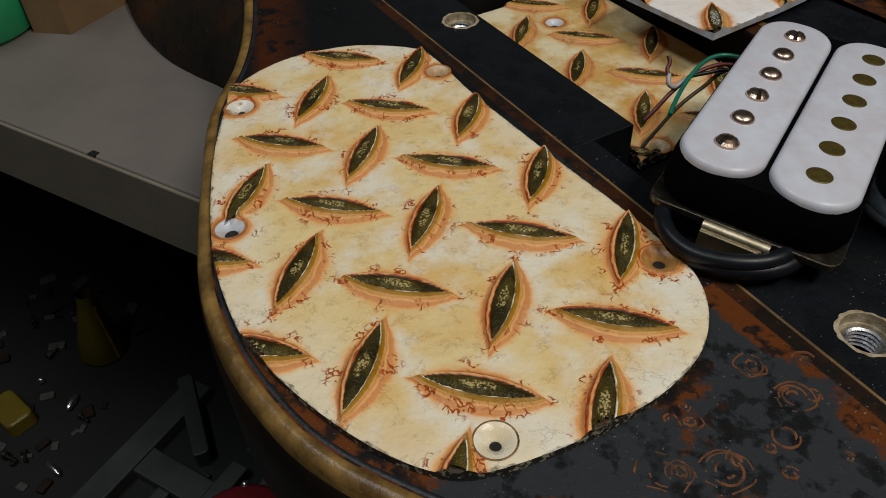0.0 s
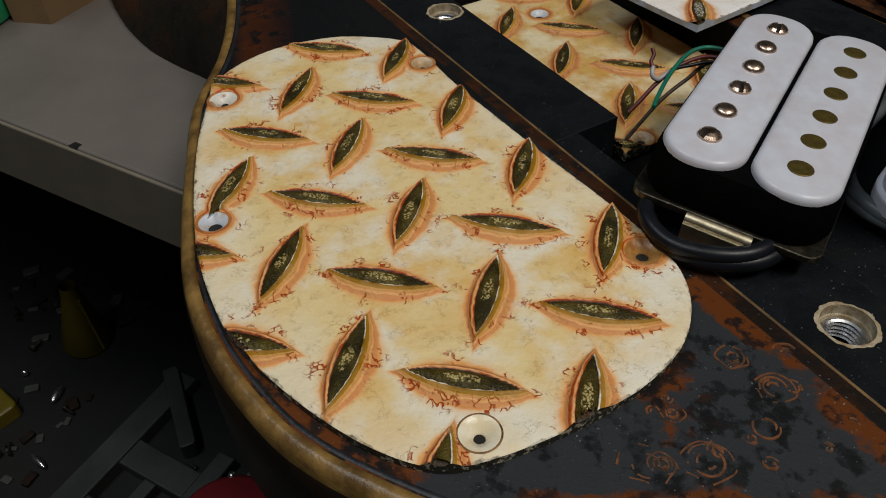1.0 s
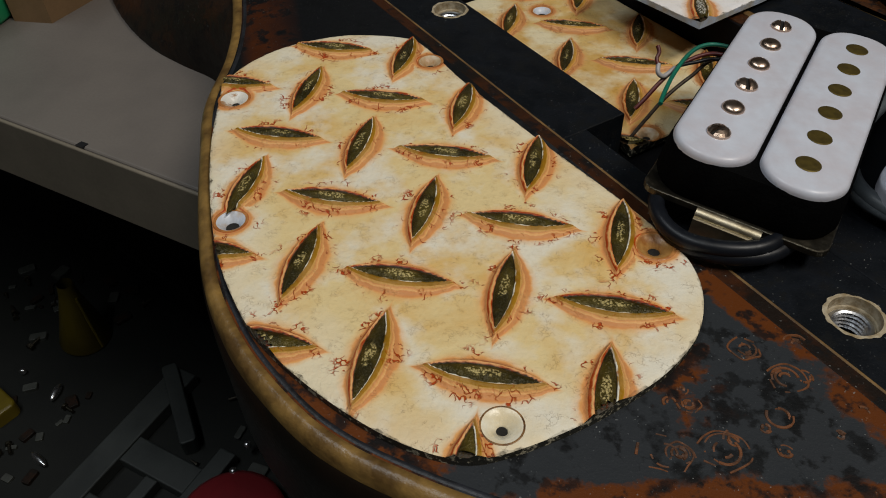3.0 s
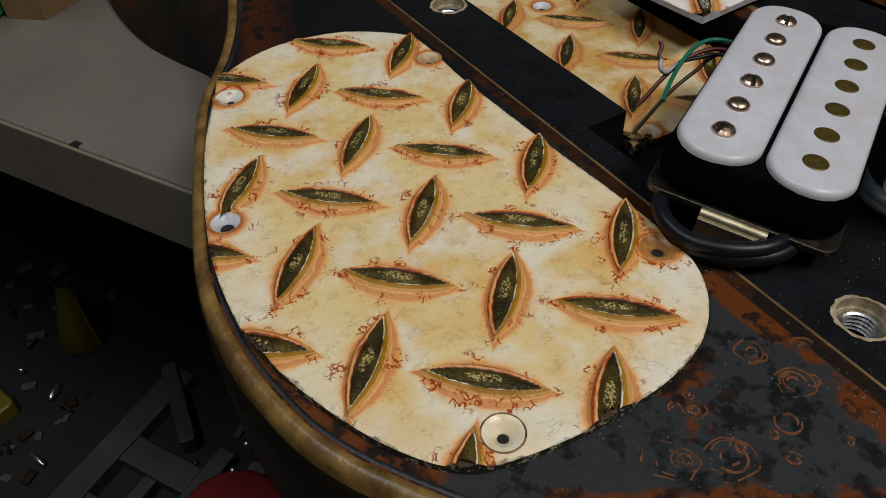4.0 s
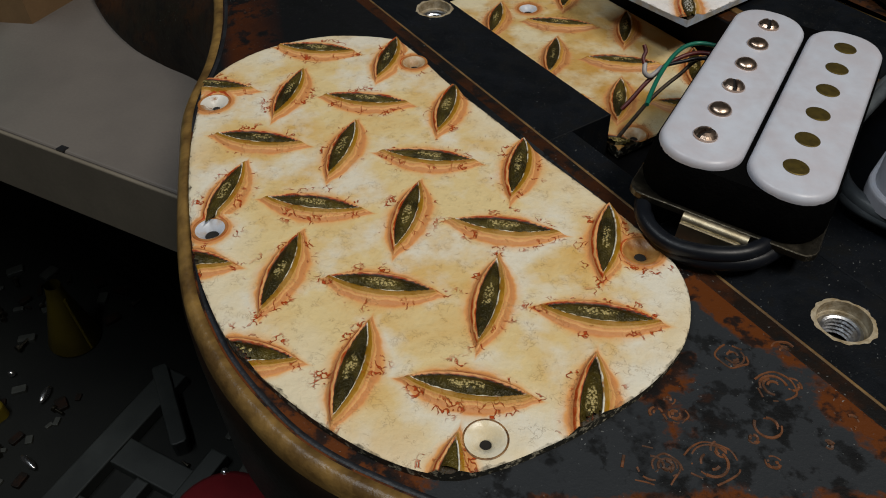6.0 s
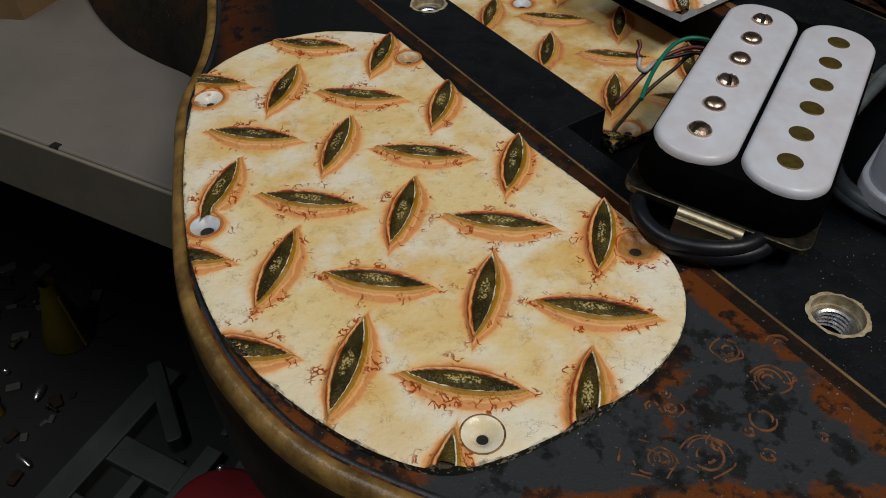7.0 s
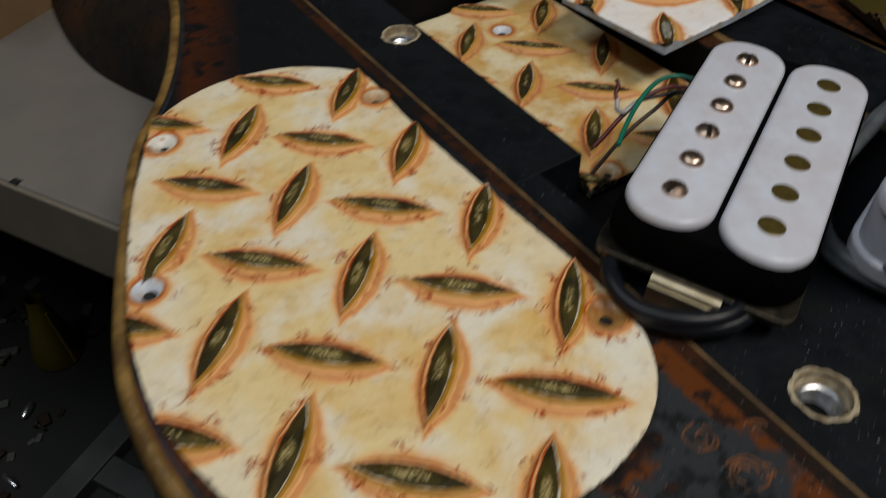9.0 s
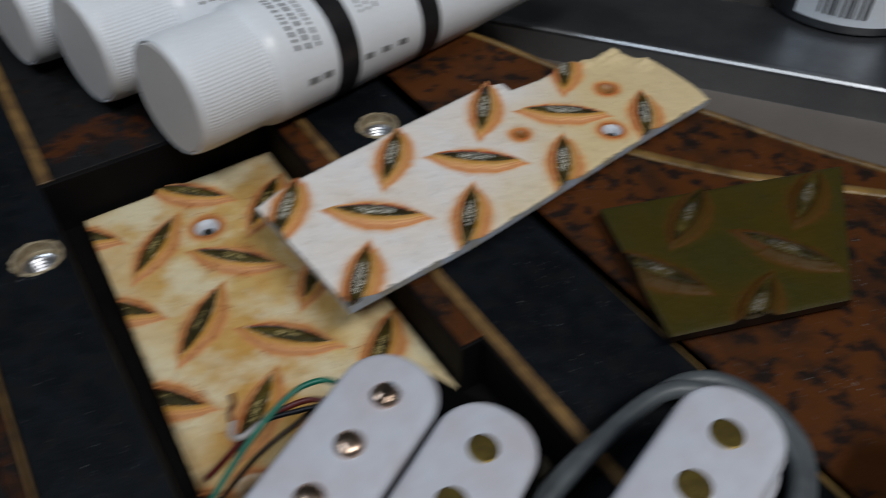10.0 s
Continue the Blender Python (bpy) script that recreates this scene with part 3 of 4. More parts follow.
def insert(x, y, radius=0.0049, chipped=0.06):
    """A threaded steel bush sunk in a rough bore of raw wood."""
    ob = thing("threaded_insert", "threaded steel bush in a chipped raw wood bore", "insert", pose(x, y, BAND), "body inserts")
    rnd = random.Random(int(x * 1e5))
    bm = turned([(radius * 1.13, 0.00004), (radius * 1.05, 0.00012), (radius * 0.985, 0.0001), (radius * 0.975, -0.0022), (radius * 0.93, -0.0024), (radius * 0.90, -0.0029), (radius * 0.84, -0.0030)], 96)
    ang = [rnd.uniform(0, 6.28) for _ in range(5)]
    for v in bm.verts:
        if v.co.z > 0 and math.hypot(v.co.x, v.co.y) > radius * 1.02:
            a = math.atan2(v.co.y, v.co.x)
            f = 1 + chipped * (0.5 * math.sin(2 * a + ang[0]) + 0.4 * math.sin(5 * a + ang[1]) + 0.35 * math.sin(11 * a + ang[2]) + 0.25 * math.sin(17 * a + ang[3]) + rnd.uniform(-0.2, 0.2)) * (math.hypot(v.co.x, v.co.y) / radius - 0.98) / 0.18
            v.co.x, v.co.y = v.co.x * f, v.co.y * f
    part("bore_rim", bm, M_RAWWOOD, ob, "chipped pale wood bore")
    ring = [(radius * 0.85, -0.0034), (radius * 0.85, -0.0026), (radius * 0.72, -0.0024)]
    for k in range(5):
        z = -0.0026 - 0.0010 * k
        ring += [(radius * 0.62, z), (radius * 0.72, z - 0.0005)]
    part("threaded_bush", turned(ring, 32), M_STEEL, ob, "bright steel thread", smooth=False)
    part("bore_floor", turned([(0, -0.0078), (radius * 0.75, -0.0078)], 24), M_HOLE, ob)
    return ob


blocks = [o for o in guitar.children if o.name.startswith("block")]
for x, y in ((-0.0152, 0.0938), (-0.0648, 0.1436), (0.0462, 0.1548), (0.0845, -0.0120)):
    r, s = float(np.dot(ALONG, (x, y))) * 1000, float(np.dot(ACROSS, (x, y))) * 1000
    for block in blocks:
        p = np.array([v.co[:2] for v in block.data.vertices]) * 1000
        pr, ps = p @ ALONG, p @ ACROSS
        if pr.min() - 3 < r < pr.max() + 3 and ps.min() < s < ps.max():
            bore(block, x, y, 0.0049, 0.0085)
    insert(x, y)


near_wing = next(o for o in guitar.children if o.name.startswith("near_wing"))
for x, y in ((47.7, -3.6), (24.9, -50.0), (-38.8, -12.8), (-57.4, 31.2), (-12.6, 57.6)):
    bore(near_wing, x / 1000, y / 1000, 0.0036, 0.004, TOP)


# ---- tread plates with a painted skin ----
def vesica(u, v, a, b):
    """Signed way (mm) to a pointed lens of half length a and half width b."""
    rad = (a * a + b * b) / (2 * b)
    return np.hypot(u, np.abs(v) + rad - b) - rad


def sd_outline(P, line):
    """Signed way of points to a closed outline (negative inside), and the nearest outline point."""
    best, near, inside = np.full(len(P), 1e9), np.zeros((len(P), 2)), np.zeros(len(P), bool)
    for a, b in zip(line, np.roll(line, -1, 0)):
        ab = b - a
        t = np.clip(((P - a) @ ab) / max(ab @ ab, 1e-12), 0, 1)
        q = a + t[:, None] * ab
        d = np.linalg.norm(P - q, axis=1)
        m = d < best
        best[m], near[m] = d[m], q[m]
        c = (a[1] > P[:, 1]) != (b[1] > P[:, 1])
        inside ^= c & (P[:, 0] < (b[0] - a[0]) * (P[:, 1] - a[1]) / (b[1] - a[1] + 1e-15) + a[0])
    return np.where(inside, -best, best), near


def tread_plate(name, label, outline, lenses, holes, skin, edge_mat, z, step=0.32, thick=0.0021, rise=1.40, tread=None, angle=0.0, half=(10.0, 1.85), group="", lumps=(), bowl=1.0, pale_at=((999, 999),)):
    """A sheet (outline in mm) whose raised pointed treads break through a painted skin. lenses: (x, y, angle); holes: (x, y, radius, material)."""
    plate = thing(name, label, "plate", pose(0, 0, z), group)
    line = outline
    lo, hi = line.min(0) - step, line.max(0) + step
    xs, ys = np.arange(lo[0], hi[0] + step, step), np.arange(lo[1], hi[1] + step, step)
    gx, gy = np.meshgrid(xs, ys)
    P = np.stack([gx.ravel(), gy.ravel()], 1)
    sd, near = sd_outline(P, line)
    W = len(xs)
    idx = np.arange(len(P)).reshape(len(ys), W)
    quads = np.stack([idx[:-1, :-1], idx[:-1, 1:], idx[1:, 1:], idx[1:, :-1]], -1).reshape(-1, 4)
    quads = quads[(sd[quads] < -0.02).any(1)]
    out = sd > 0
    P[out] = near[out]

    def wobble(Q, f, ph):
        return np.sin(Q[:, 0] * f + ph) * np.cos(Q[:, 1] * f * 1.13 + 1.7 * ph) + 0.5 * np.sin((Q[:, 0] + Q[:, 1]) * f * 1.9 + ph)

    def relief(Q):
        lip, side, heat = np.full(len(Q), 20.0), np.zeros(len(Q)), np.ones(len(Q))
        for x, y, a in lenses:
            c, s = math.cos(a), math.sin(a)
            dx, dy = Q[:, 0] - x, Q[:, 1] - y
            u = dx * c + dy * s
            d = vesica(u, -dx * s + dy * c, *half) + 0.035 * wobble(Q, 1.7, x)
            d = np.where(d > 0, d / np.clip(1.05 - 0.62 * (u / (half[0] + 0.8)) ** 2, 0.42, 1.05), d)
            m = d < lip
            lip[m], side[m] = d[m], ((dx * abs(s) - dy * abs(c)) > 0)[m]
            heat[m] = 0.35 if min(np.hypot(x - p, y - q) for p, q in pale_at) < 4 else 1.0
        up = np.clip(1 - lip / np.where(side > 0.5, 2.7, 1.8), 0, 1)
        h = rise * up * up * (3 - 2 * up) + 0.10 * wobble(Q, 0.13, 1.0) + 0.03 * wobble(Q, 0.9, 2.0) + 0.05 * np.clip(1 - 1.6 * np.abs(lip - 1.9), 0, 1)
        h -= np.clip(-lip / 0.25, 0, 1) * 0.80
        for x, y, r, _ in holes:
            d = np.hypot(Q[:, 0] - x, Q[:, 1] - y)
            h = np.where(d < r + 1.2, h * np.clip((d - r) / 1.2, 0, 1), h) - np.clip((r - d) / 0.35, 0, 1) * 1.9 * bowl
        for x, y, r, mat in holes:
            if mat is not M_CUP_SILVER:
                ring = np.maximum(np.hypot(Q[:, 0] - x, Q[:, 1] - y) - r, 0) + 0.15
                side = np.where(ring < lip, 0.0, side)
                lip = np.minimum(lip, ring * 1.15)
        for x, y, r, rise_mm in lumps:
            d = np.hypot(Q[:, 0] - x, Q[:, 1] - y) / r
            h = h + np.exp(-d * d) * rise_mm * (0.7 + 0.35 * wobble(Q, 1.6, x))
        return lip, h, side, heat

    lip, h, side, heat = relief(P)
    rimd = np.abs(np.where(out, 0.0, sd))
    h = h - 0.35 * np.clip(1 - rimd / 1.3, 0, 1) ** 2
    used = np.unique(quads)
    back = np.full(len(P), -1)
    back[used] = np.arange(len(used))
    verts = np.column_stack([P[used] / 1000, h[used] / 1000])
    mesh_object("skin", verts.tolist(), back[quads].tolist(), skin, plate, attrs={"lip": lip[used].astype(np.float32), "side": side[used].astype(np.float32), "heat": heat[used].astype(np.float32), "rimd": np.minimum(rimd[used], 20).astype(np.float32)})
    # the sawn rim
    _, he, _, _ = relief(line)
    n = len(line)
    rim = [(x / 1000, y / 1000, q / 1000) for (x, y), q in zip(line, he - 0.35)] + [(x / 1000 * 1.0, y / 1000, -thick) for x, y in line]
    mesh_object("sawn_edge", rim + [(0.0, 0.0, -thick)][:0], [(k, (k + 1) % n, n + (k + 1) % n, n + k) for k in range(n)], edge_mat, plate, "chipped edge of the sheet")
    # each tread in its opening
    U, V = 22, 7
    for x, y, a in lenses:
        c, s = math.cos(a), math.sin(a)
        vs, fs, glint_wear_mid = [], [], []
        for i in range(U + 1):
            u = -1 + 2 * i / U
            w = max(half[1] * (1 - u * u) - 0.03, 0.0)
            for j in range(V + 1):
                v = -1 + 2 * j / V
                px, py = x + u * half[0] * 0.985 * c - v * w * s, y + u * half[0] * 0.985 * s + v * w * c
                bulge = (rise - 0.62) + 0.85 * (1 - v * v) * (1 - u * u) + 0.05 * math.sin(9 * u + 5 * v + x)
                vs.append((px / 1000, py / 1000, bulge / 1000))
                glint_wear_mid.append((1 - v * v) * max(0.0, 1 - 2.2 * u * u))
        for i in range(U):
            for j in range(V):
                k = i * (V + 1) + j
                fs.append((k, k + V + 1, k + V + 2, k + 1))
        mid = np.array(vs)[:, :2].reshape(U + 1, V + 1, 2) * 1000
        keep = sd_outline(mid.reshape(-1, 2), line)[0] < 0.05
        fs = [f for f in fs if all(keep[q] for q in f)]
        if fs:
            mesh_object("tread", vs, fs, tread or M_TREAD, plate, attrs={"glint_wear_mid": glint_wear_mid})
    for x, y, r, mat in holes:
        edge_out = 1.07 if mat is M_CUP_SILVER else 1.17
        bore_share = 0.28 if mat is M_CUP_SILVER or mat is M_CUP_CREAM else 0.34 if mat is M_CUP_STAINED or mat is M_CUP_OCHRE else 0.46
        cup = placed(turned([(r * 1.03, 0.05), (r * 0.97, 0.0), (r * bore_share * 1.1, -1.35 * bowl), (r * bore_share, -1.75 * bowl)], 32), pose(x, y, 0))
        ob = part("countersink", placed(cup, Matrix.Diagonal((0.001, 0.001, 0.001, 1))), mat, plate, smooth=True)
        lip_ring = placed(turned([(r * 0.99, 0.02), (r * 1.02, 0.09), (r * edge_out, 0.07), (r * (edge_out + 0.03), -0.05)], 32), pose(x, y, 0))
        part("countersink_rim", placed(lip_ring, Matrix.Diagonal((0.001, 0.001, 0.001, 1))), M_RIM if mat is M_CUP_SILVER else M_RIM_ORANGE, plate, smooth=True)
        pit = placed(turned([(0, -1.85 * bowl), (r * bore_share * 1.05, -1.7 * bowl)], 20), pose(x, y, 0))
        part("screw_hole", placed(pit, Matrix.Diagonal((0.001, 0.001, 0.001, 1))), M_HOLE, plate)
    return plate


def lattice(base, e1, e2, cells, turn):
    out = []
    for i, j in cells:
        p = np.array(base) + i * np.array(e1) + j * np.array(e2)
        out.append((p[0], p[1], turn + (math.pi / 2 if (i + j) % 2 == 0 else 0.0)))
    return out


M_RIM = worn("stained_brown_rim", (0.09, 0.040, 0.012), (0.34, 0.17, 0.05), 500, 0.45)
M_RIM_ORANGE = worn("orange_stained_rim", (0.52, 0.22, 0.06), (0.34, 0.12, 0.03), 400, 0.4)
M_CUP_WHITE = worn("white_enamel_cup", (0.60, 0.63, 0.69), (0.52, 0.36, 0.22), 300, 0.35, lo=0.52, hi=0.72)
M_CUP_OCHRE = worn("ochre_stained_cup", (0.28, 0.10, 0.016), (0.50, 0.27, 0.08), 260, 0.4)
M_CUP_STAINED = worn("stained_cream_cup", (0.64, 0.54, 0.38), (0.42, 0.22, 0.08), 260, 0.4)
M_CUP_CREAM = worn("white_cup_with_brown_runs", (0.74, 0.71, 0.64), (0.36, 0.16, 0.04), 330, 0.35, lo=0.56, hi=0.62)
M_CUP_SILVER = worn("cream_enamel_cup", (0.88, 0.83, 0.68), (0.76, 0.64, 0.42), 260, 0.28)

CONTROL = spline([(-63.1, 39.1), (-59.5, 51.7), (-50.5, 62), (-37.6, 68.2), (-22.5, 69.3), (-14.6, 64), (-2.0, 49.9), (15.3, 32.9), (30.1, 19.0), (41.7, 8.2), (49.8, -0.3), (54.7, -7.2), (56.8, -15.6), (55.6, -25.2), (50.6, -34.2), (44.2, -41.3), (36.4, -48.3), (27, -54.8), (19.8, -57.6), (10.3, -56.8), (-0.4, -53.1), (-12, -47.1), (-22, -40.4), (-28.8, -33.6), (-36.9, -23.3), (-44.7, -10), (-53.3, 8), (-59.4, 24.4)], 7, True)[::-1]
cells = [(i, j) for i in range(-3, 4) for j in range(-3, 4)]
near_cells = [c for c in cells if sd_outline(np.array([[0.3 + 20.2 * c[0], -1.9 + 19.85 * c[1]]]), CONTROL)[0][0] < 4.0 and c not in ((3, -1), (0, -3), (-3, 1), (-3, 3), (1, 2), (2, 1), (0, 3), (-2, -2), (3, 0), (3, -2), (2, -3), (-3, 0))]
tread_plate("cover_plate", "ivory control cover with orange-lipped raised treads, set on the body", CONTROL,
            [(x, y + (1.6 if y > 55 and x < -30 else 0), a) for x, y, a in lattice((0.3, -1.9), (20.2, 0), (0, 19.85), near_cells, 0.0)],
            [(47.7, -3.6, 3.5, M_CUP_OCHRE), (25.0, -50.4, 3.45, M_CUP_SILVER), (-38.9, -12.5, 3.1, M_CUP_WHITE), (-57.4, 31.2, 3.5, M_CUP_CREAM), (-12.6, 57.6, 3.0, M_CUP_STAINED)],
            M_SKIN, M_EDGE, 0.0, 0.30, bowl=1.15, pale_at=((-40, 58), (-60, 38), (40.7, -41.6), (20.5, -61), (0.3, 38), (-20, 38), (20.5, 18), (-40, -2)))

CAV = np.array([np.array(rs(r, s)) * 1000 for r, s in ((4.5, 64.2), (4.5, 117.5), (99.5, 117.5), (99.5, 67.0))])
CAV = np.concatenate([np.linspace(a, b, 60, endpoint=False) for a, b in zip(CAV, np.roll(CAV, -1, 0))])
cav_cells = [(i, j) for i in range(-2, 5) for j in range(-4, 3)]
cav_cells = [c for c in cav_cells if sd_outline(np.array([[0.7 + 20.5 * c[0], 112 + 20.2 * c[1]]]), CAV)[0][0] < 4.0]
tread_plate("cavity_plate", "amber-stained tread plate sunk in the pickup cavity", CAV,
            lattice((0.7, 112), (20.5, 0), (0, 20.2), cav_cells, 0.0),
            [(10.0, 121, 3.0, M_CUP_WHITE), (46.5, 56.5, 3.0, M_CUP_STAINED)], M_SKIN_DIM, M_EDGE, FLOOR + 0.0017, 0.36)

STRIP = spline([(57.6, 89.6), (68, 101), (78.8, 112.8), (97.7, 136.4), (115, 158), (131, 177)], 8)
STRIP = np.concatenate([STRIP, [(127, 183), (121, 189.5), (117, 193), (111, 194), (105, 196), (99, 191), (92.3, 186), (86, 178), (79, 171.5), (76, 174.5), (70.8, 171), (52, 148), (33.9, 124.6), (31, 120), (28.4, 114.5), (42, 103)]])
STRIP = np.concatenate([np.linspace(a, b, 4, endpoint=False) for a, b in zip(STRIP, np.roll(STRIP, -1, 0))])
strip_cells = [(-1, 0), (1, 0), (0, 0), (0, -1), (0, 1), (1, 1), (2, 1), (1, 2), (2, 2), (3, 2), (2, 3)]
tread_plate("tread_strip", "pale offcut of tread plate with red-orange lips, lying across the cavity", STRIP,
            [(x, y, a + math.pi / 2) for x, y, a in lattice((56, 117.2), (20.4, 2.6), (-1.6, 20.4), strip_cells, 0.09)],
            [(106.3, 158.2, 2.5, M_CUP_WHITE), (84.0, 152.2, 1.5, M_CUP_OCHRE), (104.2, 176.5, 2.1, M_CUP_OCHRE)], M_SKIN_PINK, M_EDGE_BLUE, 0.0006, 0.34, 0.0020, tread=M_TREAD_PALE, lumps=[(73.5, 168.5, 3.0, 2.2), (104.5, 193, 3.6, 2.4), (114, 191, 2.4, 1.6), (98, 188, 2.2, 1.2)])

DARK = np.concatenate([np.linspace(a, b, 24, endpoint=False) for a, b in zip(np.array([(120, 93.9), (155.5, 110.3), (160.5, 154), (104.8, 127.9)], float), np.array([(155.5, 110.3), (160.5, 154), (104.8, 127.9), (120, 93.9)], float))])
tread_plate("dark_tread_plate", "dark olive tread plate offcut with rust-edged treads, lying on the body", DARK,
            [(x, y, a + math.pi / 2) for x, y, a in lattice((143.5, 122), (19.6, -6.9), (7.0, 18.4), [(0, 0), (-1, 0), (0, 1), (0, -1), (-1, -1)], -0.34)],
            [], M_OLIVE, M_SIDE, 0.0009, 0.40, 0.0020, tread=M_SILVER)


# ---- pickups ----
def bobbin(parent, x, y, length, width, z, thick, screws, count=6):
    """A bobbin top with its six poles."""
    part("bobbin", placed(prism(rounded(width, length, width * 0.46, 12), z - thick, z, min(0.0013, thick * 0.7)), pose(x, y, 0)), M_WHITE, parent, "scuffed white plastic bobbin top", smooth=True)
    for k in range(count):
        py = y + (2.5 - k) * 0.010
        if screws:
            dome = turned([(0.00235, 0.0), (0.0023, 0.0005), (0.0018, 0.0010), (0.0010, 0.0013), (0, 0.0014)], 24)
            cut = {0: 100, 3: 108, 5: 62}.get(k)
            if cut is not None:
                across = Vector((-math.sin(radians(cut)), math.cos(radians(cut)), 0))
                for e in (-0.00046, -0.00040, 0.00040, 0.00046):
                    bmesh.ops.bisect_plane(dome, geom=dome.verts[:] + dome.edges[:] + dome.faces[:], plane_co=across * e, plane_no=across)
                for v in dome.verts:
                    if abs(v.co.dot(across)) < 0.00042:
                        v.co.z = min(v.co.z, 0.0005)
            head = part("pole_screw", placed(dome, pose(x, py, z)), M_SCREW, parent, "domed coppery pole screw", smooth=cut is None)
            if cut is not None:
                groove = prism([(-0.0022, -0.00037), (0.0022, -0.00037), (0.0022, 0.00037), (-0.0022, 0.00037)], 0.0002, 0.00056)
                part("slot", placed(groove, pose(x, py, z, 0, 0, cut)), M_HOLE, head)
        else:
            part("pole_slug", placed(turned([(0.00245, 0.00006), (0.0022, 0.00016), (0, 0.00018)], 24), pose(x, py, z)), M_SLUG, parent, "aged brass pole slug")


ex = Vector((0.948, -0.317, -0.075)).normalized()
ey = Vector((0.317, 0.948, -0.016)).normalized()
ez = ex.cross(ey).normalized()
ey = ez.cross(ex)
hum_m = Matrix.Translation((0.0731, 0.0350, 0.0149)) @ Matrix((ex, ey, ez)).transposed().to_4x4()
humbucker = thing("humbucker_pickup", "double-coil pickup with white bobbins, resting on its black cable", "pickup", hum_m)
bobbin(humbucker, -0.0087, 0, 0.0668, 0.0165, 0.0, 0.0019, True)
bobbin(humbucker, 0.0087, 0, 0.0668, 0.0165, 0.0, 0.0019, False)
bm = bmesh.new()
rings = [[bm.verts.new((x * f, y * f2, z)) for x, y in rounded(0.0345, 0.0670, 0.008, 6)] for z, f, f2 in ((-0.0017, 1.0, 0.995), (-0.004, 1.03, 1.02), (-0.0095, 1.06, 1.03), (-0.0108, 1.03, 1.02))]
for a, b in zip(rings, rings[1:]):
    for k in range(len(a)):
        bm.faces.new((a[k], a[(k + 1) % len(a)], b[(k + 1) % len(a)], b[k]))
bm.faces.new(rings[0])
bm.faces.new(rings[-1])
part("coil", bm, M_TAPE, humbucker, "black tape wound round the coils", smooth=True)
part("baseplate", prism(rounded(0.0372, 0.0702, 0.003, 4), -0.0122, -0.0108, 0.0003), M_BASE, humbucker, "worn nickel baseplate")
bend = tube([(-0.0064, 0, 0), (0, 0, 0), (0.0064, 0, 0)], 0.0011, 4, 12)
part("leg_bend", placed(bend, pose(0.0, -0.0366, -0.0112)), M_LEG, humbucker, smooth=True)
leg = bmesh.new()
bmesh.ops.create_cube(leg, size=1)
part("mounting_leg", placed(leg, pose(0.0, -0.0371, -0.0158, 8) @ Matrix.Diagonal((0.0128, 0.0009, 0.0082, 1))), M_LEG, humbucker, "bent brass-coloured mounting leg")

single_m = Matrix.Translation((0.1113, 0.0383, 0.0206)) @ pose(0, 0, 0, 2, 0, -28.3)
single = thing("single_coil_pickup", "white single-coil pickup with brass poles, ringed by a grey cable", "pickup", single_m, "loose single-coil pickups")
bobbin(single, 0, 0, 0.0670, 0.0158, 0.0, 0.0030, False)
part("cover", placed(prism(rounded(0.0166, 0.0665, 0.0077, 9), -0.0135, -0.0030, 0.0004), pose(0, 0.001, 0)), M_WHITE, single, "white plastic cover")
part("flange", placed(prism(rounded(0.0188, 0.0715, 0.0088, 9), -0.0170, -0.0135, 0.0008), pose(0, 0.0025, 0)), M_WHITE, single, "white flange with screw holes")
for sy in (-1, 1):
    part("screw_hole", placed(turned([(0, 0.0001), (0.0018, 0.0001)], 20), pose(0, 0.0025 + sy * 0.0346, -0.0135)), M_GREYPLASTIC, single)
copy_thing(single, Matrix.Translation((0.1545, 0.0440, 0.0206)) @ pose(0, 0, 0, 2, 0, -28.3))


def wire(name, label, pts, radius, mat, category="wire", group=""):
    ob = part(name, tube([(x / 1000, y / 1000, z / 1000) for x, y, z in pts], radius / 1000, 10, 10), mat, None, smooth=True)
    return tagged(ob, label, category, group)


wire("pickup_cable", "black rubber cable coiled under the pickup", [(75, 30, 1.5), (50, 15, 1.5), (48.5, 4, 0.8), (54, -3.5, 0.8), (63, -4.8, 0.8), (71, -1.5, 1), (76, 8, 1.5), (70, 25, 1.5), (52, 18, 1.5), (47.2, 5, 3.2), (52, -3.0, 2.6), (62, -4.6, 2.6), (70, -0.5, 2.6), (74, 12, 2.0)], 1.7, M_CABLE, "cable")
wire("green_wire", "thin green pickup wire with stripped end", [(70, 62, 7), (61.4, 68.6, 5.5), (56.5, 67.3, 5.5), (53, 62.8, 4.8), (50, 55.5, 3.6), (48, 48, 2.6), (47.3, 44, 2.2)], 0.55, M_GREEN_WIRE)
wire("dark_red_wire", "dark red pickup wire twisted at its end", [(70, 60, 5.5), (60, 65, 5), (53, 62.5, 3.5), (48, 57.5, 1), (44, 53.6, -3), (42, 52, -5)], 0.55, M_RED_WIRE)
wire("white_wire", "short grey-white wire loop", [(50.5, 60, 3), (48, 57.2, 2), (46.4, 56.8, 3), (46.2, 58.6, 4.5)], 0.6, M_WHITE_WIRE)
wire("red_wire_end", "frayed dark red wire end standing up", [(46.2, 58.2, 4.2), (45.6, 59.4, 5.4), (46.0, 60.6, 6.6), (45.4, 61.6, 7.8)], 0.5, M_RED_WIRE)
wire("black_wire", "short black insulated pickup wire", [(70, 58.5, 4), (61, 64, 4), (55, 62.6, 3.4), (51, 60.5, 3.2)], 0.5, M_CABLE)
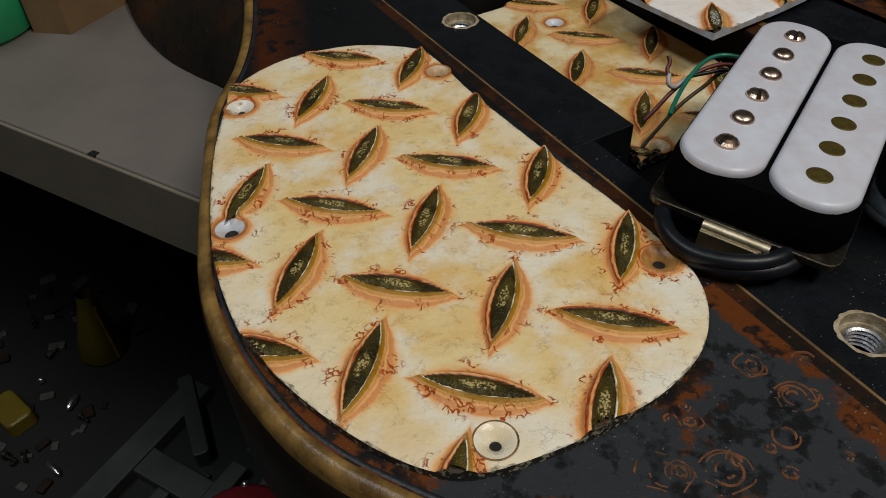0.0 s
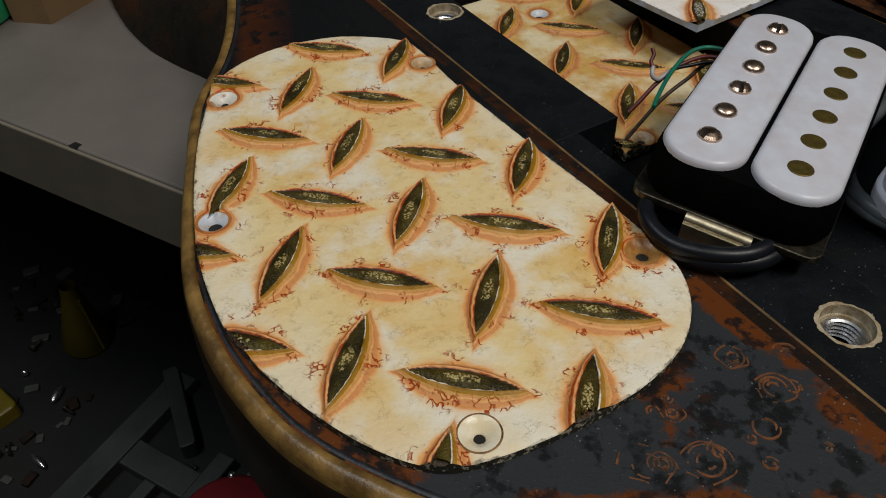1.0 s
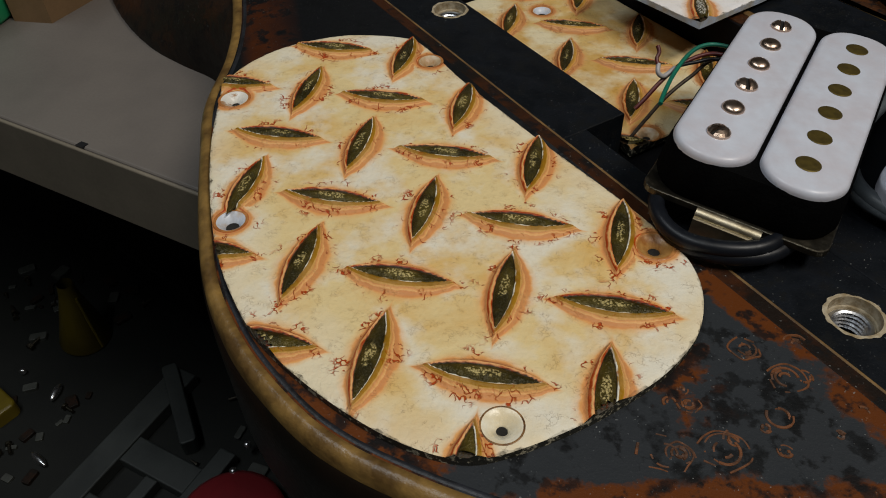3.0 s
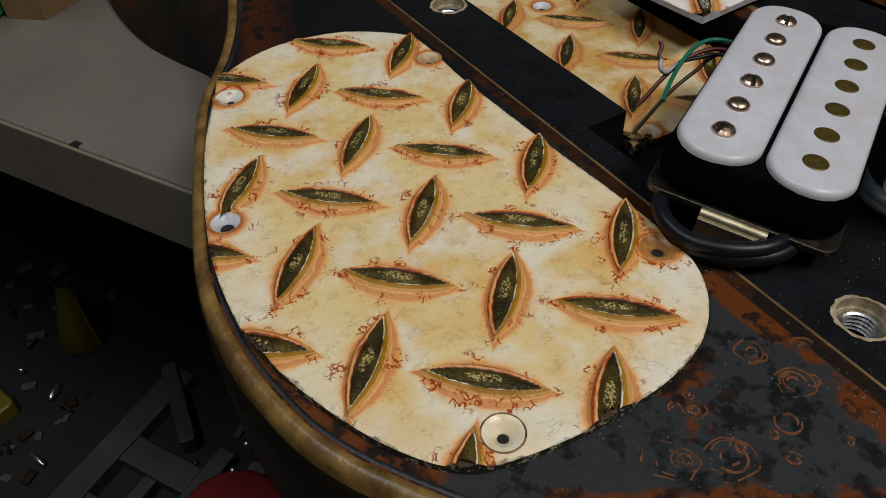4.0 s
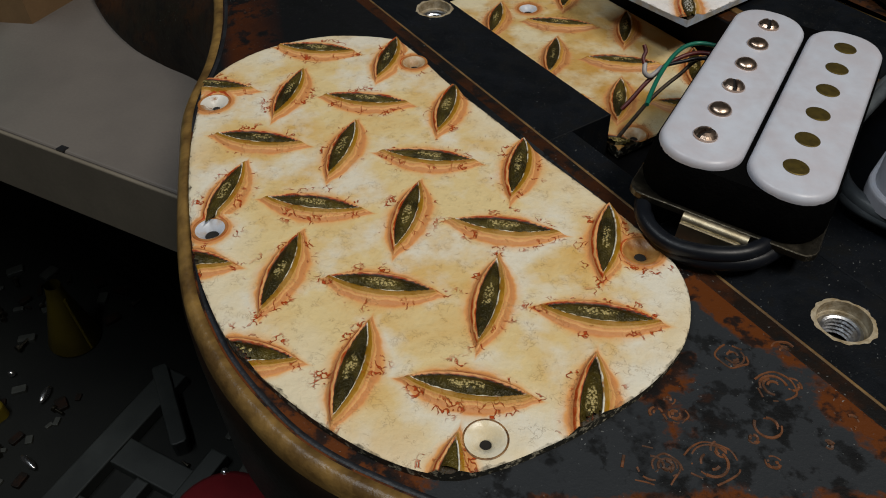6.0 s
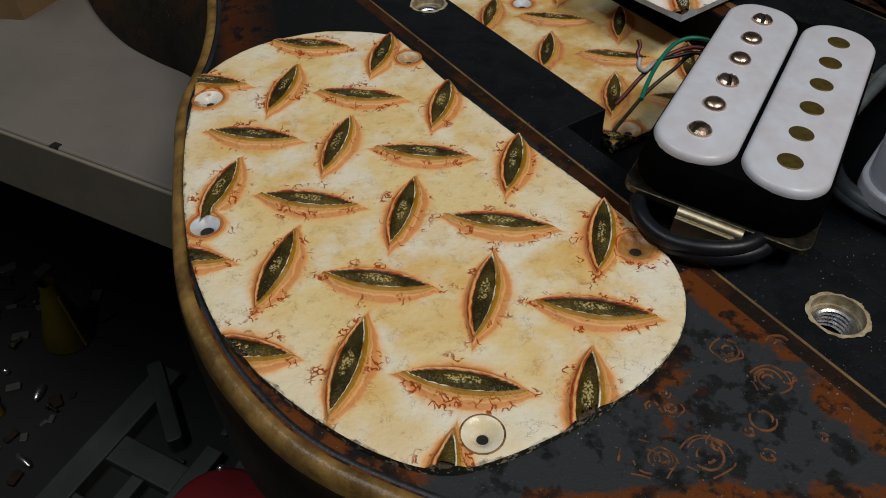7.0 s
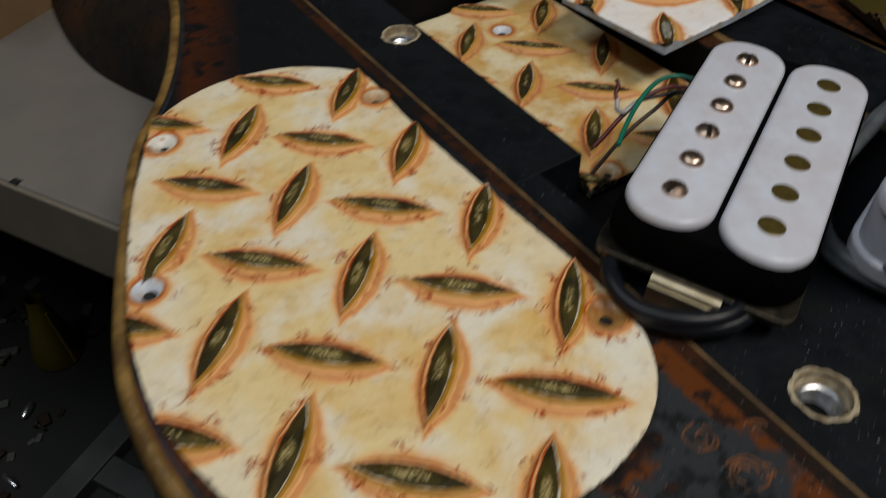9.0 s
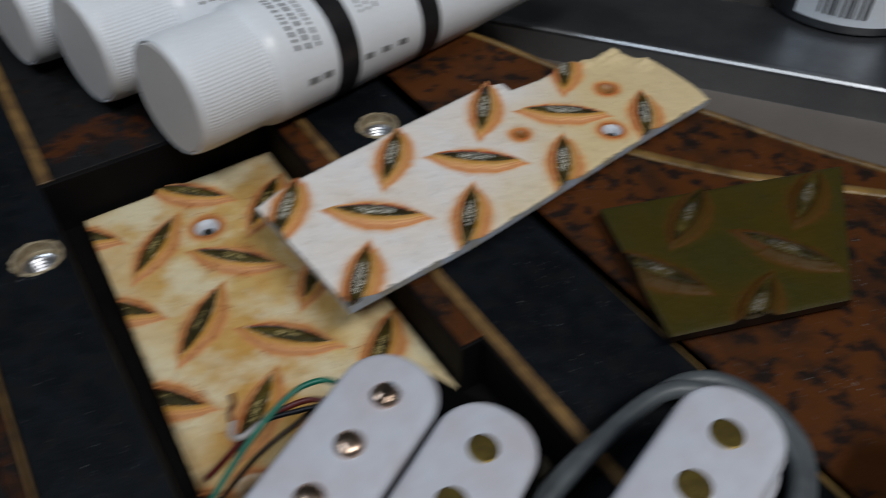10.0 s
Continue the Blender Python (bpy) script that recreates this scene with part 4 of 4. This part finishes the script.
wire("bare_wire", "braided bare ground wire", [(72, 60, 3), (61, 66, 3), (55, 62.4, -0.5), (49.7, 57.8, -4), (45.5, 55, -9.5), (42.2, 53, -14.5)], 0.5, M_BARE)
loop = []
c, s_ = math.cos(radians(-28.3)), math.sin(radians(-28.3))
for k in range(30):
    a = 2 * math.pi * k / 14 + 3.4
    ca, sa = math.cos(a), math.sin(a)
    u = 17.5 * math.copysign(abs(ca) ** 0.75, ca) + 0.8 * math.sin(1.7 * k) - 1
    v = ((49 if k < 15 else 45) if sa > 0 else 30) * math.copysign(abs(sa) ** 0.75, sa)
    loop.append((111 + u * c - v * s_, 38 + u * s_ + v * c, 0.4 + 3.3 * min(1.0, k / 15) * (1.0 if sa > -0.3 else 0.4)))
wire("grey_cable", "grey cable looped round the white pickup", loop, 1.7, M_GREYCABLE, "cable")


# ---- paint tubes ----
def paint_tube(x, y, band, turn):
    """A tube lying on its side, cap to the near end."""
    d = Vector((0.53, 0.845, -0.07)).normalized()
    rot = d.to_track_quat("Z", "Y").to_matrix().to_4x4()
    ob = thing("paint_tube", "white acrylic paint tube with ribbed white cap, lying on the body", "paint tube", Matrix.Translation((x, y, 0.0138)) @ rot @ pose(0, 0, 0, 0, 0, turn), "white paint tubes")
    cap = turned([(0.0, 0.0005), (0.0128, 0.0005), (0.0140, 0.0), (0.0144, 0.0006), (0.0146, 0.004), (0.0147, 0.021)], 200)
    for v in cap.verts:
        if 0.003 < v.co.z < 0.022 and round(math.atan2(v.co.y, v.co.x) / (2 * math.pi) * 200) % 2:
            v.co.x, v.co.y = v.co.x * 1.006, v.co.y * 1.006
    cap_ob = part("cap", cap, M_TUBE, ob, "ribbed white screw cap", smooth=False)
    part("cap_face", turned([(0, -0.0002), (0.0132, -0.0002), (0.0136, 0.0004)], 48), M_CAPFACE, cap_ob)
    bm = bmesh.new()
    rings = []
    for z, rx, ry in ((0.0205, 0.0145, 0.0145), (0.0225, 0.0158, 0.0158), (0.0245, 0.0160, 0.0160), (0.050, 0.0162, 0.0160), (0.090, 0.0172, 0.0145), (0.130, 0.0195, 0.0095), (0.155, 0.0215, 0.0022), (0.163, 0.0215, 0.0012)):
        rings.append([bm.verts.new((rx * math.cos(2 * math.pi * k / 48), ry * math.sin(2 * math.pi * k / 48), z)) for k in range(48)])
    for a, b in zip(rings, rings[1:]):
        for k in range(48):
            bm.faces.new((a[k], a[(k + 1) % 48], b[(k + 1) % 48], b[k]))
    bm.faces.new(rings[-1])
    part("tube_body", bm, M_TUBE, ob, "white plastic tube body", smooth=True)

    def sleeve(z0, z1, a0, a1, mat, name="print_band"):
        n = 8 if a1 - a0 < 90 else 48
        vs, fs = [], []
        for z in (z0, (z0 + z1) / 2, z1):
            f = max(0.0, min(1.0, (z - 0.05) / 0.04))
            rx, ry = 0.01635 + 0.001 * f, 0.01618 - 0.0014 * f
            vs += [(rx * math.cos(radians(a0 + (a1 - a0) * k / n)), ry * math.sin(radians(a0 + (a1 - a0) * k / n)), z) for k in range(n + 1)]
        for q in range(2):
            fs += [(q * (n + 1) + k, q * (n + 1) + k + 1, (q + 1) * (n + 1) + k + 1, (q + 1) * (n + 1) + k) for k in range(n)]
        mesh_object(name, vs, fs, mat, ob)

    sleeve(0.0395, 0.0465, 0, 360, band)
    sleeve(0.069, 0.076, 0, 360, M_INK)
    rnd = random.Random(int(1000 * (x + 9)))
    for col, z in enumerate((0.028, 0.031, 0.034)):
        a = 95
        while a < 150:
            w = rnd.uniform(2, 5)
            sleeve(z, z + 0.0010, a, a + w, M_INK if col < 2 else M_GREYINK, "print_bar")
            a += w + rnd.uniform(1.2, 3)
    for z in (0.0295, 0.034, 0.048, 0.054, 0.060):
        sleeve(z, z + 0.0030, 178, 184, M_GREYINK, "print_bar")
    for z in (0.050, 0.0525, 0.055):
        a = 100
        while a < 140:
            w = rnd.uniform(2, 5)
            sleeve(z, z + 0.0007, a, a + w, M_GREYINK, "print_bar")
            a += w + rnd.uniform(1.5, 3)
    return ob


paint_tube(0.0020, 0.1330, M_INK, 0)
paint_tube(-0.0295, 0.1495, M_BLUEINK, 0)
paint_tube(-0.0590, 0.1625, M_INK, 0)

# ---- bench ----
table_edge = [(-0.60, 0.1858), (0.9, -0.2395)]
table = thing("workbench", "grey laminate bench top with beige edging", "table")
part("tabletop", prism([table_edge[0], table_edge[1], (1.2, 0.9), (-0.6, 1.1)], TABLE - 0.027, TABLE, 0.001), M_TABLE, table, "grey laminate top")
d = np.array(table_edge[1]) - np.array(table_edge[0])
nrm = np.array((d[1], -d[0])) / np.linalg.norm(d)
strip = [tuple(np.array(p) + nrm * o) for p, o in ((table_edge[0], 0.0002), (table_edge[0], 0.0016), (table_edge[1], 0.0016), (table_edge[1], 0.0002))]
part("edging", prism(strip, TABLE - 0.027, TABLE - 0.0003, 0.0006), M_TABLE_EDGE, table, "beige edging strip")
part("table_leg", prism([(-0.55, 0.5), (-0.48, 0.5), (-0.48, 0.57), (-0.55, 0.57)], -0.80, TABLE - 0.027), M_TABLE_EDGE, table)
part("table_leg", prism([(0.8, 0.1), (0.87, 0.1), (0.87, 0.17), (0.8, 0.17)], -0.80, TABLE - 0.027), M_TABLE_EDGE, table)

part("edge_chip", prism([(-0.1325, 0.0528), (-0.1295, 0.0519), (-0.1285, 0.0542), (-0.1315, 0.0550)], TABLE - 0.0012, TABLE + 0.0003), M_INK, table, "small dark chip in the edge")

rail = thing("steel_rail", "brushed steel rail with rolled edge, along the bench", "rail")
p0, p1 = np.array((-0.10, 0.2866)), np.array((0.50, 0.1850))
d = (p1 - p0) / np.linalg.norm(p1 - p0)
q = np.array((-d[1], d[0]))


def bar(o0, o1, z0, z1, bevel=0.0008):
    return prism([tuple(p0 + q * o0), tuple(p1 + q * o0), tuple(p1 + q * o1), tuple(p0 + q * o1)], z0, z1, bevel)


part("flat", bar(0.006, 0.05, TABLE, TABLE + 0.010), M_RAIL, rail)
part("rolled_edge", bar(0.0, 0.005, TABLE, TABLE + 0.0125, 0.002), M_RAIL, rail)

can = thing("paint_can", "black can with a white label and bar marks", "can", pose(0.195, 0.305, TABLE + 0.0102))
part("can_body", turned([(0, 0), (0.030, 0), (0.031, 0.001), (0.031, 0.09), (0.028, 0.094), (0, 0.094)], 40), M_INK, can, "black can body", smooth=True)


def wrap(z0, z1, a0, a1, r, mat, name):
    n = 12
    vs = [(r * math.cos(radians(a0 + (a1 - a0) * k / n)), r * math.sin(radians(a0 + (a1 - a0) * k / n)), z) for z in (z0, z1) for k in range(n + 1)]
    mesh_object(name, vs, [(k, k + 1, n + 2 + k, n + 1 + k) for k in range(n)], mat, can)


wrap(0.004, 0.06, 225, 290, 0.0313, M_TUBE, "can_label")
for k in range(9):
    wrap(0.007, 0.03, 240 + 3.6 * k, 241.2 + 3.6 * k + 0.6 * (k % 3), 0.0315, M_INK, "label_bar")

# ---- things on the bench behind the horn ----
g = tagged(part("green_tub", placed(turned([(0, 0), (0.026, 0), (0.028, 0.002), (0.029, 0.03), (0.0275, 0.032), (0.027, 0.004), (0, 0.003)], 40), pose(-0.2365, 0.125, TABLE)), M_GREEN, smooth=True), "small green plastic tub standing on the bench", "tub")
b = tagged(part("cardboard_box", prism([(-0.2065, 0.1265), (-0.1895, 0.1273), (-0.180, 0.166), (-0.215, 0.175)], TABLE, TABLE + 0.05, 0.0008), M_CARD), "plain brown cardboard box on the bench", "box")

# ---- below the bench ----
LOW = -0.35
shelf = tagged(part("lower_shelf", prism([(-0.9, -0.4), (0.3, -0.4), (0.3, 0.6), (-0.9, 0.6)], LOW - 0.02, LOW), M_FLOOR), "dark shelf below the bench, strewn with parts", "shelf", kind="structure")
cone = thing("yellow_funnel", "dirty yellow plastic funnel lying in the dark clutter", "funnel", pose(-0.334, 0.190, LOW, 0, 6, 0))
part("funnel_cone", turned([(0.018, 0.0015), (0.019, 0.0035), (0.007, 0.052), (0.0055, 0.064)], 32), M_YELLOW, cone, smooth=True)
part("funnel_ridge", tube([(0.0175, -0.006, 0.004), (0.0070, -0.002, 0.052)], 0.0012), M_YELLOW, cone)
yb = tagged(part("yellow_block", prism(rounded(0.034, 0.020, 0.005), 0, 0.012, 0.002), M_YELLOW), "dirty yellow plastic lid in the clutter", "lid")
yb.matrix_world = pose(-0.362, 0.118, LOW, 0, 0, -25)
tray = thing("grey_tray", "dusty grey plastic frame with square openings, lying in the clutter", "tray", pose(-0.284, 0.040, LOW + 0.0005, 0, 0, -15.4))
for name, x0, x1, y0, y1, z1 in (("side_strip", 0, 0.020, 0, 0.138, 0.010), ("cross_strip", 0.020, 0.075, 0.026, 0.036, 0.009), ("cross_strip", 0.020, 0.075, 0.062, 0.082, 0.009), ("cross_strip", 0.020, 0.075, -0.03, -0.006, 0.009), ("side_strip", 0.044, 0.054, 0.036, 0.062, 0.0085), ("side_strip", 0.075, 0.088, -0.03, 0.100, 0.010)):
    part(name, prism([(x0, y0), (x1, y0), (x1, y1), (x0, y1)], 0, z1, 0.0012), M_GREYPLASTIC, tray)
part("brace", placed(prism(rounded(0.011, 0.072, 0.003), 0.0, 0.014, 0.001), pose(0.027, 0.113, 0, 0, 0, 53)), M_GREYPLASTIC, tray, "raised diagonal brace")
red = tagged(part("red_dish", turned([(0, 0.014), (0.026, 0.014), (0.03, 0.011), (0.031, 0.0), (0, 0)], 32), M_REDPLASTIC, smooth=True), "dark red plastic dish among the clutter", "dish")
red.matrix_world = pose(-0.156, 0.068, LOW) @ Matrix.Diagonal((1.15, 1.15, 1.15, 1))
rng = random.Random(11)
kinds = [("steel_bolt", "small dull steel bolt among the clutter", M_BASE, "bolt"), ("plastic_scrap", "grey plastic scrap among the clutter", M_SCRAP, "scrap"), ("wood_scrap", "dark wood offcut among the clutter", M_SLOPE, "scrap")]
for k in range(90):
    name, label, mat, cat = kinds[k % 3]
    x, y = rng.uniform(-0.43, -0.30) if k < 70 else rng.uniform(-0.20, -0.14), rng.uniform(0.07, 0.25)
    if math.hypot(x + 0.335, y - 0.175) < 0.034:
        continue
    s = rng.uniform(0.003, 0.0075)
    if k % 3 == 0:
        bm = turned([(0, 0), (s * 0.4, 0), (s * 0.4, s * 0.4), (s * 0.2, s * 0.45), (s * 0.2, s * 1.6), (0, s * 1.65)], 12)
        m = pose(x, y, LOW + s * 0.4, 90, 0, rng.uniform(0, 360))
    else:
        bm = prism(rounded(s * 1.8, s * rng.uniform(0.7, 1.4), s * 0.2, 3), 0, s * 0.5, s * 0.08)
        m = pose(x, y, LOW, 0, 0, rng.uniform(0, 360))
    ob = tagged(part(name, bm, mat, None), label, cat, "shelf clutter")
    ob.matrix_world = m
for x, y, a, long in ((-0.3265, 0.138, 4, 0.0075), (-0.3065, 0.0865, 65, 0.0085), (-0.167, 0.120, 0, 0.0028), (-0.168, 0.100, 0, 0.0028), (-0.340, 0.205, 20, 0.0022), (-0.362, 0.150, 20, 0.0022)):
    bead = turned([(0.0027 * math.sin(math.pi * k / 12), -long * math.cos(math.pi * k / 12)) for k in range(13)], 20)
    ob = tagged(part("chrome_bead", bead, M_CHROME, smooth=True), "small chromed bead glinting in the clutter", "bead", "chrome beads")
    ob.matrix_world = pose(x, y, LOW + (0.0130 if x > -0.2 else 0.0028), 90, 0, a)
tagged(part("dark_carton", prism([(-0.34, 0.262), (-0.25, 0.222), (-0.20, 0.33), (-0.29, 0.37)], LOW, LOW + 0.03, 0.001), M_INK), "dark printed carton standing under the bench", "carton")

# ---- room ----
for name, m, sx, sy in (("wall_north", pose(0, 1.6, 0.5, 90), 4.4, 3), ("wall_south", pose(0, -1.6, 0.5, -90), 4.4, 3), ("wall_east", pose(2.1, 0, 0.5, 0, -90), 3, 4), ("wall_west", pose(-2.1, 0, 0.5, 0, 90), 3, 4)):
    bm = prism([(-sx / 2, -sy / 2), (sx / 2, -sy / 2), (sx / 2, sy / 2), (-sx / 2, sy / 2)], -0.1, 0)
    ob = tagged(part(name, bm, M_WALL), "plain grey painted workshop wall", "wall", kind="structure")
    ob.matrix_world = m
ob = tagged(part("floor", prism([(-2.2, -1.7), (2.2, -1.7), (2.2, 1.7), (-2.2, 1.7)], -0.90, -0.80), M_FLOOR), "dark workshop floor", "floor", kind="structure")
ob = tagged(part("ceiling", prism([(-2.2, -1.7), (2.2, -1.7), (2.2, 1.7), (-2.2, 1.7)], 1.75, 1.85), M_WALL), "plain grey workshop ceiling", "ceiling", kind="structure")
